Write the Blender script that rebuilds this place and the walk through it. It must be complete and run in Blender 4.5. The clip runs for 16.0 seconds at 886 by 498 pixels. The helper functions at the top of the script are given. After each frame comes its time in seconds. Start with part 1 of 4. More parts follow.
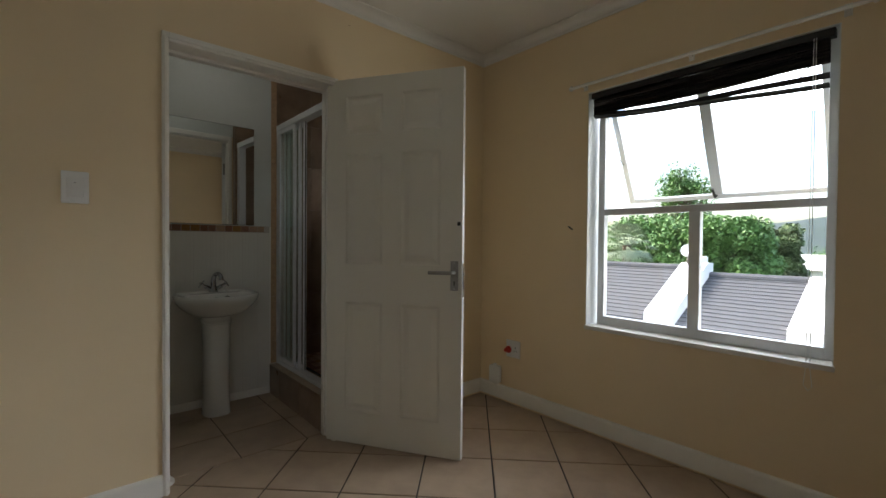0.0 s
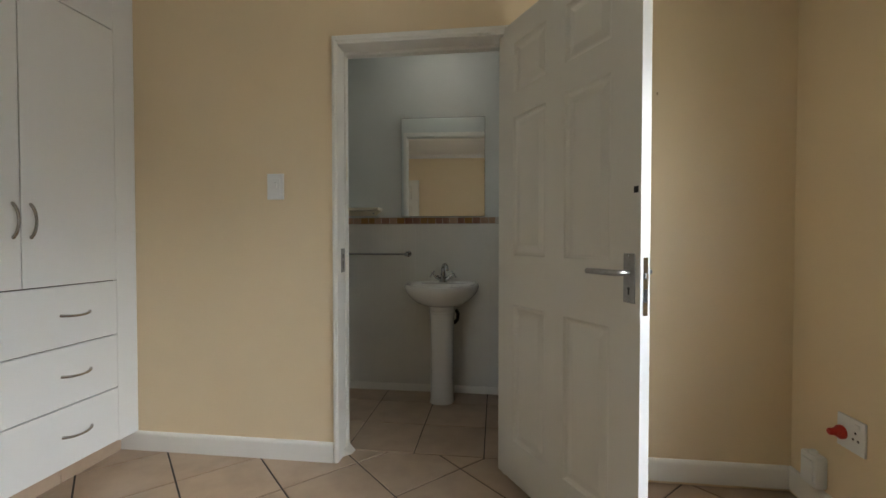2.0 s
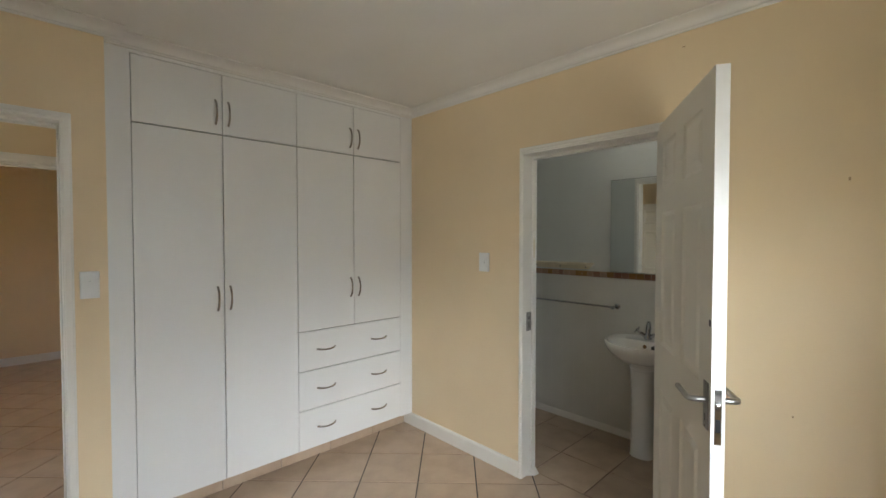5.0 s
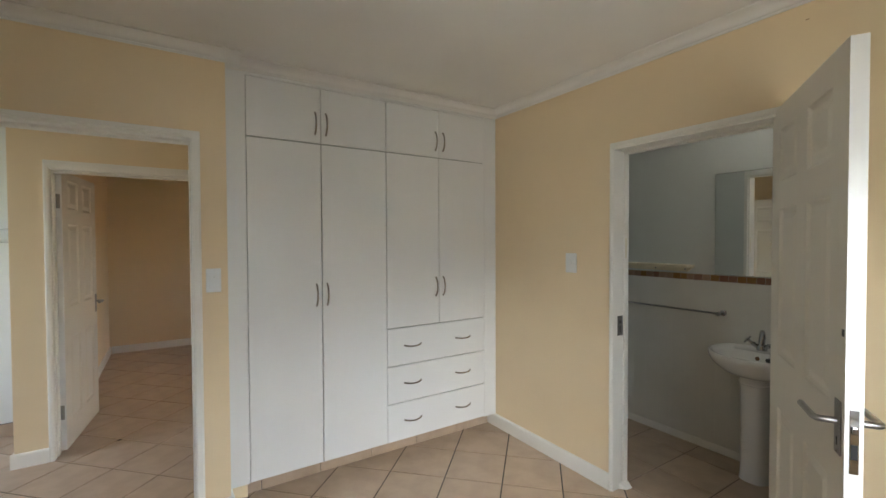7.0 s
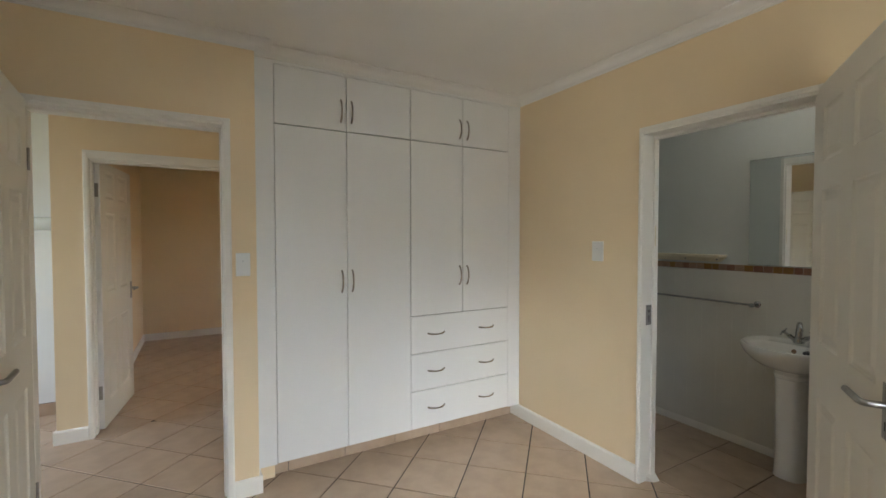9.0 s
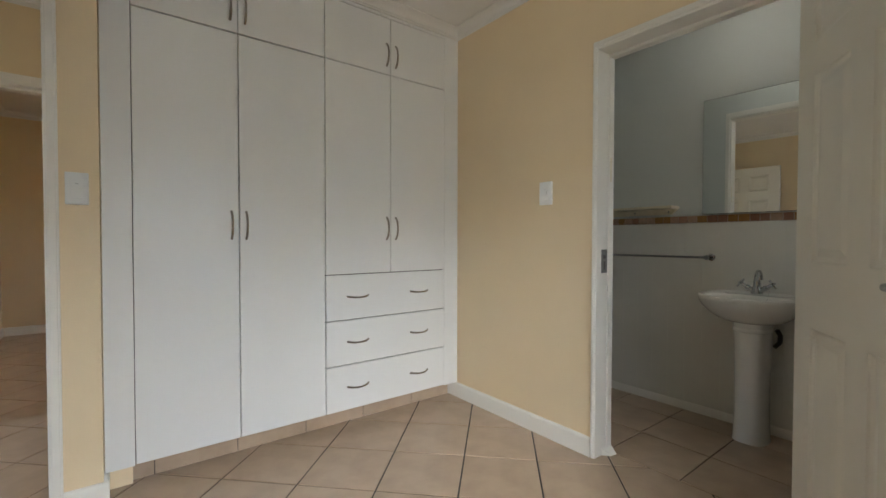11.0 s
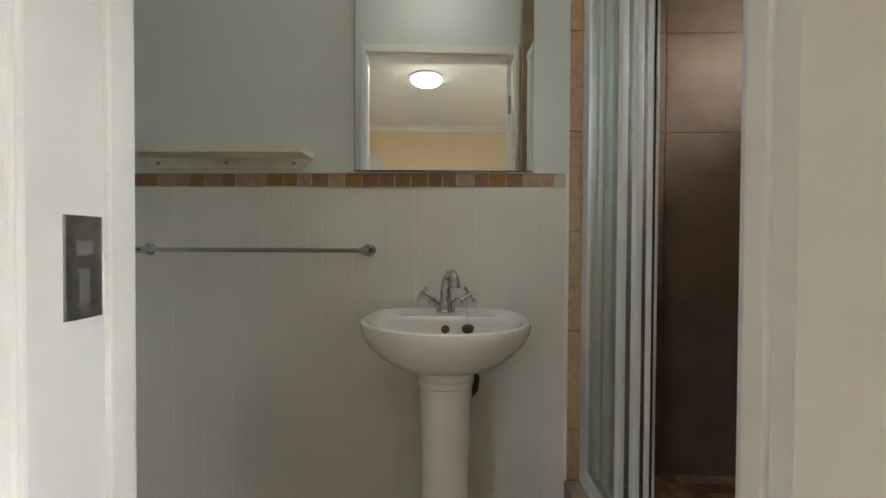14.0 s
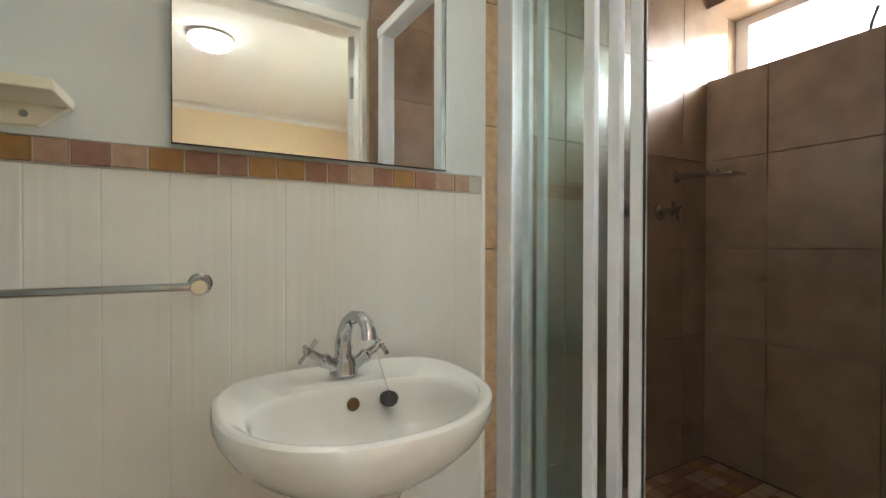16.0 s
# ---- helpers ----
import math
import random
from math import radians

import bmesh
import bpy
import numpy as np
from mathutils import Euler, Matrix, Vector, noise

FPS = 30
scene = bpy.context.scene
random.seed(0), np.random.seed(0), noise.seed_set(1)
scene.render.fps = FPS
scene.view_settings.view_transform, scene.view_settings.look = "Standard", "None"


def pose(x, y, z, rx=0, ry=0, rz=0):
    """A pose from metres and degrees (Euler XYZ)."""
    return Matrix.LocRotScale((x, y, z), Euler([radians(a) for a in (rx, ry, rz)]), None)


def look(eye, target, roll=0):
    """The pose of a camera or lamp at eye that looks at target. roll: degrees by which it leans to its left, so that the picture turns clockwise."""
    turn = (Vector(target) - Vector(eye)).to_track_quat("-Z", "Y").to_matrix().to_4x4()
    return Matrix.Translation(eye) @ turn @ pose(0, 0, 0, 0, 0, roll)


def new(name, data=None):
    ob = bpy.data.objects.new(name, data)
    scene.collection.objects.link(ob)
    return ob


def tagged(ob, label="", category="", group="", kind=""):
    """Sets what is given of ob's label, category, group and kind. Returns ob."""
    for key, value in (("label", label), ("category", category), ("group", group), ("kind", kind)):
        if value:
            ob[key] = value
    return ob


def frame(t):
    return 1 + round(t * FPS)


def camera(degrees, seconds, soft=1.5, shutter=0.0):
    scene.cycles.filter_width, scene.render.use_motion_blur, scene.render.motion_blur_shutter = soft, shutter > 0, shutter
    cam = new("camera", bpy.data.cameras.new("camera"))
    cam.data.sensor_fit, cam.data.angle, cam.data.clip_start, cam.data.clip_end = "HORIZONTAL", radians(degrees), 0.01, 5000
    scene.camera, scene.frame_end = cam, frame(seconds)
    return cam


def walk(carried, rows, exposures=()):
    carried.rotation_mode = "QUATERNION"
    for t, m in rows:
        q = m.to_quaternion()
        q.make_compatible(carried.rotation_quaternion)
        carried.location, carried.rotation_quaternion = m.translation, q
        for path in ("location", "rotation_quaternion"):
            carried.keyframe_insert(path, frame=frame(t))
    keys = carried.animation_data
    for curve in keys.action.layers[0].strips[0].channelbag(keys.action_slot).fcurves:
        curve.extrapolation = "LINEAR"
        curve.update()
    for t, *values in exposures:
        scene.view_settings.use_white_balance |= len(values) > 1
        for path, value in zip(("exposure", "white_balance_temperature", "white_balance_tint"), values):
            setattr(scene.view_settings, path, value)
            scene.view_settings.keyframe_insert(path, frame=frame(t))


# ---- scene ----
cam = camera(92.1, 16.0)
PATH = [
    (0, (0.038, -0.004, 1.141), (1.355, 1.501, 1.107), 0.5),
    (0.5, (0.357, 0.129, 1.001), (1.365, 1.856, 0.979), 0.4),
    (1, (0.562, 0.192, 1.048), (1.154, 2.102, 1.018), 0.4),
    (1.5, (0.817, 0.208, 1.087), (0.992, 2.2, 1.041), 0.2),
    (2, (1.126, 0.246, 1.081), (0.88, 2.23, 1.04), 0.0),
    (2.5, (1.418, 0.217, 1.138), (0.824, 2.126, 1.106), -0.1),
    (3, (1.641, 0.186, 1.234), (0.82, 2.009, 1.194), -0.1),
    (3.5, (1.743, 0.12, 1.397), (0.771, 1.867, 1.349), -0.0),
    (4, (1.883, 0.074, 1.478), (0.745, 1.719, 1.432), -0.1),
    (4.5, (1.935, 0.066, 1.495), (0.623, 1.575, 1.447), -0.0),
    (5, (1.935, 0.054, 1.502), (0.487, 1.433, 1.452), 0.0),
    (7.5, (1.935, 0.024, 1.494), (0.232, 1.071, 1.447), -0.2),
    (8, (1.933, 0.012, 1.509), (0.216, 1.036, 1.454), -0.1),
    (10.5, (1.772, 0.132, 1.173), (0.029, 1.112, 1.124), -0.1),
    (11, (1.57, 0.34, 1.085), (-0.012, 1.563, 1.044), 0.1),
    (11.5, (1.436, 0.581, 1.028), (0.128, 2.095, 1.0), 0.2),
    (12, (1.289, 0.845, 1.061), (0.272, 2.566, 1.016), 0.2),
    (12.5, (1.165, 1.117, 1.054), (0.373, 2.953, 1.012), 0.3),
    (13, (1.045, 1.348, 1.024), (0.467, 3.262, 0.991), 0.3),
    (13.5, (0.924, 1.604, 1.014), (0.577, 3.574, 0.99), 0.3),
    (14, (0.795, 1.813, 1.012), (0.737, 3.812, 0.98), 0.3),
    (14.5, (0.715, 1.982, 0.983), (0.925, 3.971, 1.003), 0.1),
    (15, (0.647, 2.111, 1.017), (1.118, 4.055, 0.993), 0.2),
    (15.5, (0.574, 2.218, 1.045), (1.315, 4.076, 1.027), 0.1),
    (16, (0.523, 2.288, 1.06), (1.477, 4.046, 1.041), 0.1),
]
EXPOSURES = [(0, 2.33), (0.5, 2.3), (1, 2.3), (1.5, 2.7), (2, 3.15), (3, 3.4), (5, 3.45), (8, 3.45), (11, 3.4), (12, 3.45), (12.5, 3.52), (13, 3.62), (13.5, 3.9), (14, 4.35), (14.5, 4.95), (15, 5.15), (16, 5.2)]
walk(cam, [(t, look(eye, target, roll)) for t, eye, target, roll in PATH], EXPOSURES)

# ---- world and large lights ----
world = bpy.data.worlds.new("world")
scene.world = world
world.use_nodes = True
wn = world.node_tree.nodes
sky = wn.new("ShaderNodeTexSky")
sky.sky_type = "NISHITA"
sky.sun_disc = False
sky.sun_elevation, sky.sun_rotation = radians(50), radians(-15)
sky.dust_density, sky.air_density, sky.ozone_density = 4.0, 1.0, 0.6
wn["Background"].inputs["Strength"].default_value = 0.15
world.node_tree.links.new(sky.outputs[0], wn["Background"].inputs["Color"])
sun = new("sun", bpy.data.lights.new("sun", "SUN"))
sun.data.energy, sun.data.angle, sun.data.color = 0.6, radians(14), (1.0, 0.96, 0.9)
sun.matrix_world = look((0, 0, 30), (6.5, -24.3, 0))


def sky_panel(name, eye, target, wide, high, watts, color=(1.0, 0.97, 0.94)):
    """An area lamp outside a window: stands in for the bright sky, or adds fill."""
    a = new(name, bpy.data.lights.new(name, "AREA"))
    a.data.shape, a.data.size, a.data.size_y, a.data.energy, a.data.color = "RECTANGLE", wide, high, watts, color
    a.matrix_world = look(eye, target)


sky_panel("window_sky", (9.0, 1.0, 4.9), (1.0, 0.8, 1.0), 7.0, 3.2, 110, (0.90, 0.95, 1.0))
sky_panel("window_sky", (8.0, -3.2, 4.4), (1.9, 1.2, 1.0), 6.5, 3.4, 85, (0.95, 0.98, 1.0))
# unseen lamp panel added low outside to brighten the ceiling and upper walls
sky_panel("low_window_fill", (6.0, -2.2, -0.9), (2.45, 0.8, 1.4), 4.5, 2.2, 17, (1.0, 0.93, 0.82))
sky_panel("hall_window_sky", (-1.7, -4.5, 2.3), (-1.9, 0.0, 1.2), 3.0, 2.0, 8, (0.95, 0.98, 1.0))
sky_panel("shower_window_sky", (2.55, 2.92, 1.845), (1.6, 2.92, 1.5), 0.62, 0.24, 0.13)


# ---- materials ----
def mat(name, color, rough=0.5, metal=0.0, vary=0.06, scale=6.0, bump=0.0, bump_scale=200.0, piece=0.0, second=None, coat=0.0, wear=0.06):
    """Paint, stone, metal: base colour with cloudy wear at two scales, and fine relief."""
    m = bpy.data.materials.new(name)
    m.use_nodes = True
    nt = m.node_tree
    n, l = nt.nodes, nt.links
    b = n["Principled BSDF"]
    b.inputs["Roughness"].default_value, b.inputs["Metallic"].default_value = rough, metal
    b.inputs["Coat Weight"].default_value = coat
    co = n.new("ShaderNodeTexCoord")
    ns = n.new("ShaderNodeTexNoise")
    ns.inputs["Scale"].default_value, ns.inputs["Detail"].default_value = scale, 8
    l.new(co.outputs["Object"], ns.inputs["Vector"])
    ramp = n.new("ShaderNodeMix")
    ramp.data_type = "RGBA"
    dark = second or tuple(c * (1 - 2 * vary) for c in color)
    ramp.inputs["A"].default_value, ramp.inputs["B"].default_value = (*dark, 1), (*color, 1)
    mr = n.new("ShaderNodeMapRange")
    mr.inputs["From Min"].default_value, mr.inputs["From Max"].default_value = 0.32, 0.62
    l.new(ns.outputs["Fac"], mr.inputs["Value"])
    l.new(mr.outputs["Result"], ramp.inputs["Factor"])
    out = ramp.outputs["Result"]
    if piece:
        info, hs = n.new("ShaderNodeObjectInfo"), n.new("ShaderNodeHueSaturation")
        pm = n.new("ShaderNodeMapRange")
        pm.inputs["To Min"].default_value, pm.inputs["To Max"].default_value = 1 - piece, 1 + piece
        l.new(info.outputs["Random"], pm.inputs["Value"])
        l.new(pm.outputs["Result"], hs.inputs["Value"])
        l.new(out, hs.inputs["Color"])
        out = hs.outputs["Color"]
    l.new(out, b.inputs["Base Color"])
    rr = n.new("ShaderNodeMapRange")
    rr.inputs["To Min"].default_value, rr.inputs["To Max"].default_value = max(0.02, rough - wear), min(1, rough + wear)
    l.new(ns.outputs["Fac"], rr.inputs["Value"])
    l.new(rr.outputs["Result"], b.inputs["Roughness"])
    if bump:
        n2, bp = n.new("ShaderNodeTexNoise"), n.new("ShaderNodeBump")
        n2.inputs["Scale"].default_value, n2.inputs["Detail"].default_value = bump_scale, 4
        l.new(co.outputs["Object"], n2.inputs["Vector"])
        bp.inputs["Strength"].default_value, bp.inputs["Distance"].default_value = bump, 0.004
        l.new(n2.outputs["Fac"], bp.inputs["Height"])
        l.new(bp.outputs["Normal"], b.inputs["Normal"])
    return m


def glass_mat(name, color=(1, 1, 1), rough=0.0):
    m = bpy.data.materials.new(name)
    m.use_nodes = True
    b = m.node_tree.nodes["Principled BSDF"]
    b.inputs["Base Color"].default_value = (*color, 1)
    b.inputs["Transmission Weight"].default_value, b.inputs["Roughness"].default_value, b.inputs["IOR"].default_value = 1.0, rough, 1.45
    return m


def pick_mat(name, colors, rough, bump=0.15):
    """Stone pieces: each takes one of several colours, with cloudy grain."""
    m = mat(name, (1, 1, 1), rough, vary=0.12, scale=40, bump=bump, bump_scale=90)
    n, l = m.node_tree.nodes, m.node_tree.links
    b = n["Principled BSDF"]
    info, cr, mul = n.new("ShaderNodeObjectInfo"), n.new("ShaderNodeValToRGB"), n.new("ShaderNodeMix")
    cr.color_ramp.interpolation = "CONSTANT"
    while len(cr.color_ramp.elements) < len(colors):
        cr.color_ramp.elements.new(0.5)
    for k, c in enumerate(colors):
        cr.color_ramp.elements[k].position, cr.color_ramp.elements[k].color = k / len(colors), (*c, 1)
    mul.data_type, mul.blend_type = "RGBA", "MULTIPLY"
    mul.inputs["Factor"].default_value = 1.0
    old = b.inputs["Base Color"].links[0].from_socket
    l.new(info.outputs["Random"], cr.inputs["Fac"])
    l.new(cr.outputs["Color"], mul.inputs["A"])
    l.new(old, mul.inputs["B"])
    l.new(mul.outputs["Result"], b.inputs["Base Color"])
    return m


def wood_paint(name, color):
    """White paint over timber boards: the grain shows through as long vertical relief."""
    m = mat(name, color, 0.45, vary=0.03, scale=3)
    n, l = m.node_tree.nodes, m.node_tree.links
    co, mp, wv, bp = n.new("ShaderNodeTexCoord"), n.new("ShaderNodeMapping"), n.new("ShaderNodeTexWave"), n.new("ShaderNodeBump")
    mp.inputs["Scale"].default_value = (1, 1, 0.06)
    wv.inputs["Scale"].default_value, wv.inputs["Distortion"].default_value, wv.inputs["Detail"].default_value = 13, 9, 3
    wv.inputs["Detail Scale"].default_value = 1.2
    info, add = n.new("ShaderNodeObjectInfo"), n.new("ShaderNodeVectorMath")
    l.new(co.outputs["Object"], add.inputs[0])
    l.new(info.outputs["Random"], add.inputs[1])
    l.new(add.outputs[0], mp.inputs["Vector"])
    l.new(mp.outputs["Vector"], wv.inputs["Vector"])
    bp.inputs["Strength"].default_value, bp.inputs["Distance"].default_value = 0.13, 0.002
    l.new(wv.outputs["Fac"], bp.inputs["Height"])
    l.new(bp.outputs["Normal"], n["Principled BSDF"].inputs["Normal"])
    return m


CREAM = mat("cream_wall_paint", (0.84, 0.68, 0.455), 0.55, vary=0.025, scale=1.6, bump=0.12, bump_scale=140)
WHITE_WALL = mat("white_wall_paint", (0.78, 0.79, 0.77), 0.55, vary=0.03, scale=2, bump=0.1, bump_scale=140)
BATH_PAINT = mat("pale_blue_bathroom_paint", (0.69, 0.715, 0.69), 0.5, vary=0.03, scale=2, bump=0.12, bump_scale=120)
CEIL = mat("white_ceiling_paint", (0.80, 0.78, 0.75), 0.7, vary=0.03, scale=1.5, bump=0.08, bump_scale=120)
TRIM = mat("white_gloss_trim", (0.85, 0.825, 0.77), 0.36, vary=0.012, scale=4, bump=0.04, bump_scale=60, wear=0.01)
DOORP = mat("ivory_door_paint", (0.74, 0.71, 0.63), 0.36, vary=0.006, scale=2, bump=0.04, bump_scale=90, wear=0.01)
DOORE = mat("white_door_edge", (0.80, 0.80, 0.79), 0.35, vary=0.03, scale=8)
MELAMINE = mat("white_melamine", (0.79, 0.79, 0.78), 0.3, vary=0.006, scale=2, bump=0.04, bump_scale=300, wear=0.015)
# dark grey puts shade into the wardrobe gaps and strike plate holes
GAP_GREY = mat("dark_gap_grey", (0.16, 0.15, 0.145), 0.5, vary=0.05)
CHROME = mat("polished_chrome", (0.55, 0.55, 0.56), 0.06, 1.0, vary=0.04, scale=30, wear=0.02)
HANDLE = mat("satin_nickel", (0.42, 0.40, 0.38), 0.25, 1.0, vary=0.06, scale=40)
STEEL = mat("brushed_steel", (0.36, 0.35, 0.335), 0.33, 1.0, vary=0.08, scale=60)
TILE = mat("beige_floor_tile", (0.50, 0.375, 0.27), 0.33, vary=0.09, scale=7, bump=0.06, bump_scale=40, piece=0.06, second=(0.41, 0.30, 0.21))
GROUT = mat("dark_grout", (0.075, 0.065, 0.06), 0.9, vary=0.2, scale=15, bump=0.3)
WALLTILE = mat("brown_shower_tile", (0.32, 0.22, 0.15), 0.3, vary=0.15, scale=9, bump=0.16, bump_scale=28, piece=0.06, second=(0.24, 0.16, 0.105))
TILEEDGE = mat("sandy_tile_edge", (0.55, 0.37, 0.22), 0.5, vary=0.12, scale=40, bump=0.2)
WGROUT = mat("brown_wall_grout", (0.27, 0.19, 0.13), 0.9, vary=0.2, scale=15)
MOSAIC = pick_mat("mosaic_stone", [(0.28, 0.13, 0.075), (0.46, 0.30, 0.20), (0.25, 0.115, 0.07), (0.42, 0.26, 0.17), (0.35, 0.18, 0.05), (0.31, 0.155, 0.10), (0.48, 0.32, 0.21)], 0.45)
STRIPGROUT = mat("pale_grout", (0.62, 0.58, 0.52), 0.9, vary=0.1, scale=30)
BOARDS = wood_paint("white_painted_boards", (0.76, 0.74, 0.68))
CERAMIC = mat("white_ceramic", (0.77, 0.755, 0.71), 0.1, vary=0.01, coat=0.4)
RUBBER = mat("black_rubber", (0.015, 0.015, 0.016), 0.45)
BLACK = mat("black_blind_slat", (0.012, 0.011, 0.011), 0.4, vary=0.2, scale=20)
ALU = mat("white_powder_coated_aluminium", (0.76, 0.77, 0.78), 0.35, vary=0.03, scale=12)
PLASTIC = mat("white_plastic", (0.84, 0.84, 0.83), 0.3, vary=0.02)
REDP = mat("red_plastic", (0.62, 0.04, 0.025), 0.35, vary=0.05)
PINE = mat("cream_painted_pine", (0.80, 0.73, 0.57), 0.5, vary=0.06, scale=12, bump=0.08, bump_scale=40)
DARKHOLE = mat("dark_brass", (0.20, 0.12, 0.06), 0.4, 0.8)
MIRROR = mat("mirror_silver", (0.88, 0.90, 0.89), 0.008, 1.0, vary=0.0)
MIRROR.node_tree.nodes["Principled BSDF"].inputs["Roughness"].default_value = 0.005
for lk in list(MIRROR.node_tree.nodes["Principled BSDF"].inputs["Roughness"].links):
    MIRROR.node_tree.links.remove(lk)
GLASS = glass_mat("clear_glass", (0.97, 1.0, 0.98))
SHGLASS = glass_mat("greenish_shower_glass", (0.86, 0.94, 0.90), 0.03)
SLATE = mat("grey_roof_tile", (0.078, 0.08, 0.088), 0.75, vary=0.15, scale=6, bump=0.2, bump_scale=30)
PLASTER = mat("white_exterior_plaster", (0.80, 0.79, 0.76), 0.8, vary=0.05, scale=2, bump=0.15, bump_scale=50)
BARK = mat("grey_brown_bark", (0.16, 0.11, 0.075), 0.9, vary=0.2, scale=12, bump=0.5, bump_scale=25)
LEAF = mat("green_leaf", (0.12, 0.24, 0.06), 0.6, vary=0.2, scale=1.2, second=(0.085, 0.18, 0.04))
LEAF2 = mat("olive_leaf", (0.15, 0.21, 0.08), 0.6, vary=0.2, scale=1.2, second=(0.06, 0.09, 0.03))
PALMLEAF = mat("palm_leaf", (0.30, 0.36, 0.22), 0.55, vary=0.15, scale=4)
HILL = mat("wooded_hill", (0.05, 0.07, 0.068), 0.95, vary=0.3, scale=0.12, second=(0.035, 0.055, 0.04))
GRASS = mat("grassy_ground", (0.10, 0.13, 0.05), 0.95, vary=0.25, scale=0.4)
LAMPGLASS = mat("frosted_lamp_glass", (0.85, 0.87, 0.85), 0.25, vary=0.02)
LAMPGLASS.node_tree.nodes["Principled BSDF"].inputs["Emission Color"].default_value = (0.95, 1.0, 0.93, 1)
LAMPGLASS.node_tree.nodes["Principled BSDF"].inputs["Emission Strength"].default_value = 0.7

BATHLAMP = mat("lit_frosted_lamp_glass", (0.85, 0.87, 0.85), 0.25, vary=0.02)
BATHLAMP.node_tree.nodes["Principled BSDF"].inputs["Emission Color"].default_value = (1.0, 0.97, 0.86, 1)
BATHLAMP.node_tree.nodes["Principled BSDF"].inputs["Emission Strength"].default_value = 0.65


# ---- mesh helpers ----
def add_box(bm, lo, hi, bev=0.0, m=None):
    lo, hi = [min(a, b) for a, b in zip(lo, hi)], [max(a, b) for a, b in zip(lo, hi)]
    c = [(a + b) / 2 for a, b in zip(lo, hi)]
    r = bmesh.ops.create_cube(bm, size=1.0, matrix=Matrix.Translation(c) @ Matrix.Diagonal((*[b - a for a, b in zip(lo, hi)], 1)))
    vs = r["verts"]
    if bev:
        es = list({e for v in vs for e in v.link_edges})
        r = bmesh.ops.bevel(bm, geom=es, offset=bev, segments=2, affect="EDGES", profile=0.5)
        vs = list({v for f in r["faces"] for v in f.verts} | {v for v in vs if v.is_valid})
    if m is not None:
        bmesh.ops.transform(bm, matrix=m, verts=vs)
    return bm


def box(lo, hi, bev=0.0, m=None):
    return add_box(bmesh.new(), lo, hi, bev, m)


def skin(bm, rings, cap0=True, cap1=True, closed=True):
    """Faces between rings of points, each with as many points as the last."""
    vr = [[bm.verts.new(p) for p in r] for r in rings]
    n = len(vr[0])
    for a, b in zip(vr, vr[1:]):
        for k in range(n if closed else n - 1):
            bm.faces.new((a[k], a[(k + 1) % n], b[(k + 1) % n], b[k]))
    if cap0:
        bm.faces.new(vr[0][::-1])
    if cap1:
        bm.faces.new(vr[-1])
    return bm


def add_tube(bm, pts, r, seg=10):
    """A round bar along points; r: one radius or one for each point."""
    pts = [Vector(p) for p in pts]
    rad = r if isinstance(r, (list, tuple)) else [r] * len(pts)
    rings, side = [], None
    for k, p in enumerate(pts):
        d = (pts[min(k + 1, len(pts) - 1)] - pts[max(k - 1, 0)]).normalized()
        if side is None:
            side = d.orthogonal().normalized()
        side = (side - d * side.dot(d)).normalized()
        up = d.cross(side)
        rings.append([p + rad[k] * (math.cos(2 * math.pi * j / seg) * side + math.sin(2 * math.pi * j / seg) * up) for j in range(seg)])
    return skin(bm, rings)


def tube(pts, r, seg=10):
    return add_tube(bmesh.new(), pts, r, seg)


def add_lathe(bm, prof, m=None, seg=28):
    """A turned shape round z from (radius, height) pairs."""
    rings = [[Vector((r * math.cos(2 * math.pi * k / seg), r * math.sin(2 * math.pi * k / seg), z)) for k in range(seg)] for r, z in prof]
    if m is not None:
        rings = [[m @ p for p in r] for r in rings]
    return skin(bm, rings)


def mesh_of(name, bm, material, smooth=False):
    bmesh.ops.recalc_face_normals(bm, faces=bm.faces)
    me = bpy.data.meshes.new(name)
    bm.to_mesh(me)
    bm.free()
    me.materials.append(material)
    if smooth:
        me.polygons.foreach_set("use_smooth", [True] * len(me.polygons))
        me.set_sharp_from_angle(angle=radians(40))
    return me


def part(name, bm, material, parent=None, label="", smooth=False):
    ob = new(name, mesh_of(name, bm, material, smooth))
    if parent is not None:
        ob.parent = parent
    if label:
        ob["label"] = label
    return ob


def thing(name, label, category, m=None, group="", kind=""):
    """An Empty at the thing's base, which carries its parts."""
    ob = new(name)
    if m is not None:
        ob.matrix_basis = m
    return tagged(ob, label, category, group, kind)


def structure(name, bm, material, label, category, smooth=False):
    return tagged(part(name, bm, material, None, "", smooth), label, category, kind="structure")


# ---- plan ----
DY, DY2 = 2.23, 2.358         # wall with the bathroom door: bedroom face, bathroom face
WX, WX2 = 2.385, 2.56         # window wall
LX, LX2 = -0.64, -0.76        # wall with the hall door
BY = -0.94                    # bedroom's back wall
BW = 3.25                     # bathroom's boarded wall
SX, SY = 2.235, 3.275         # shower's tiled faces
CZ = 2.505                    # ceiling
HX, HX2 = -1.93, -2.05        # far wall of the hall
FX = -5.2                     # far room's end wall

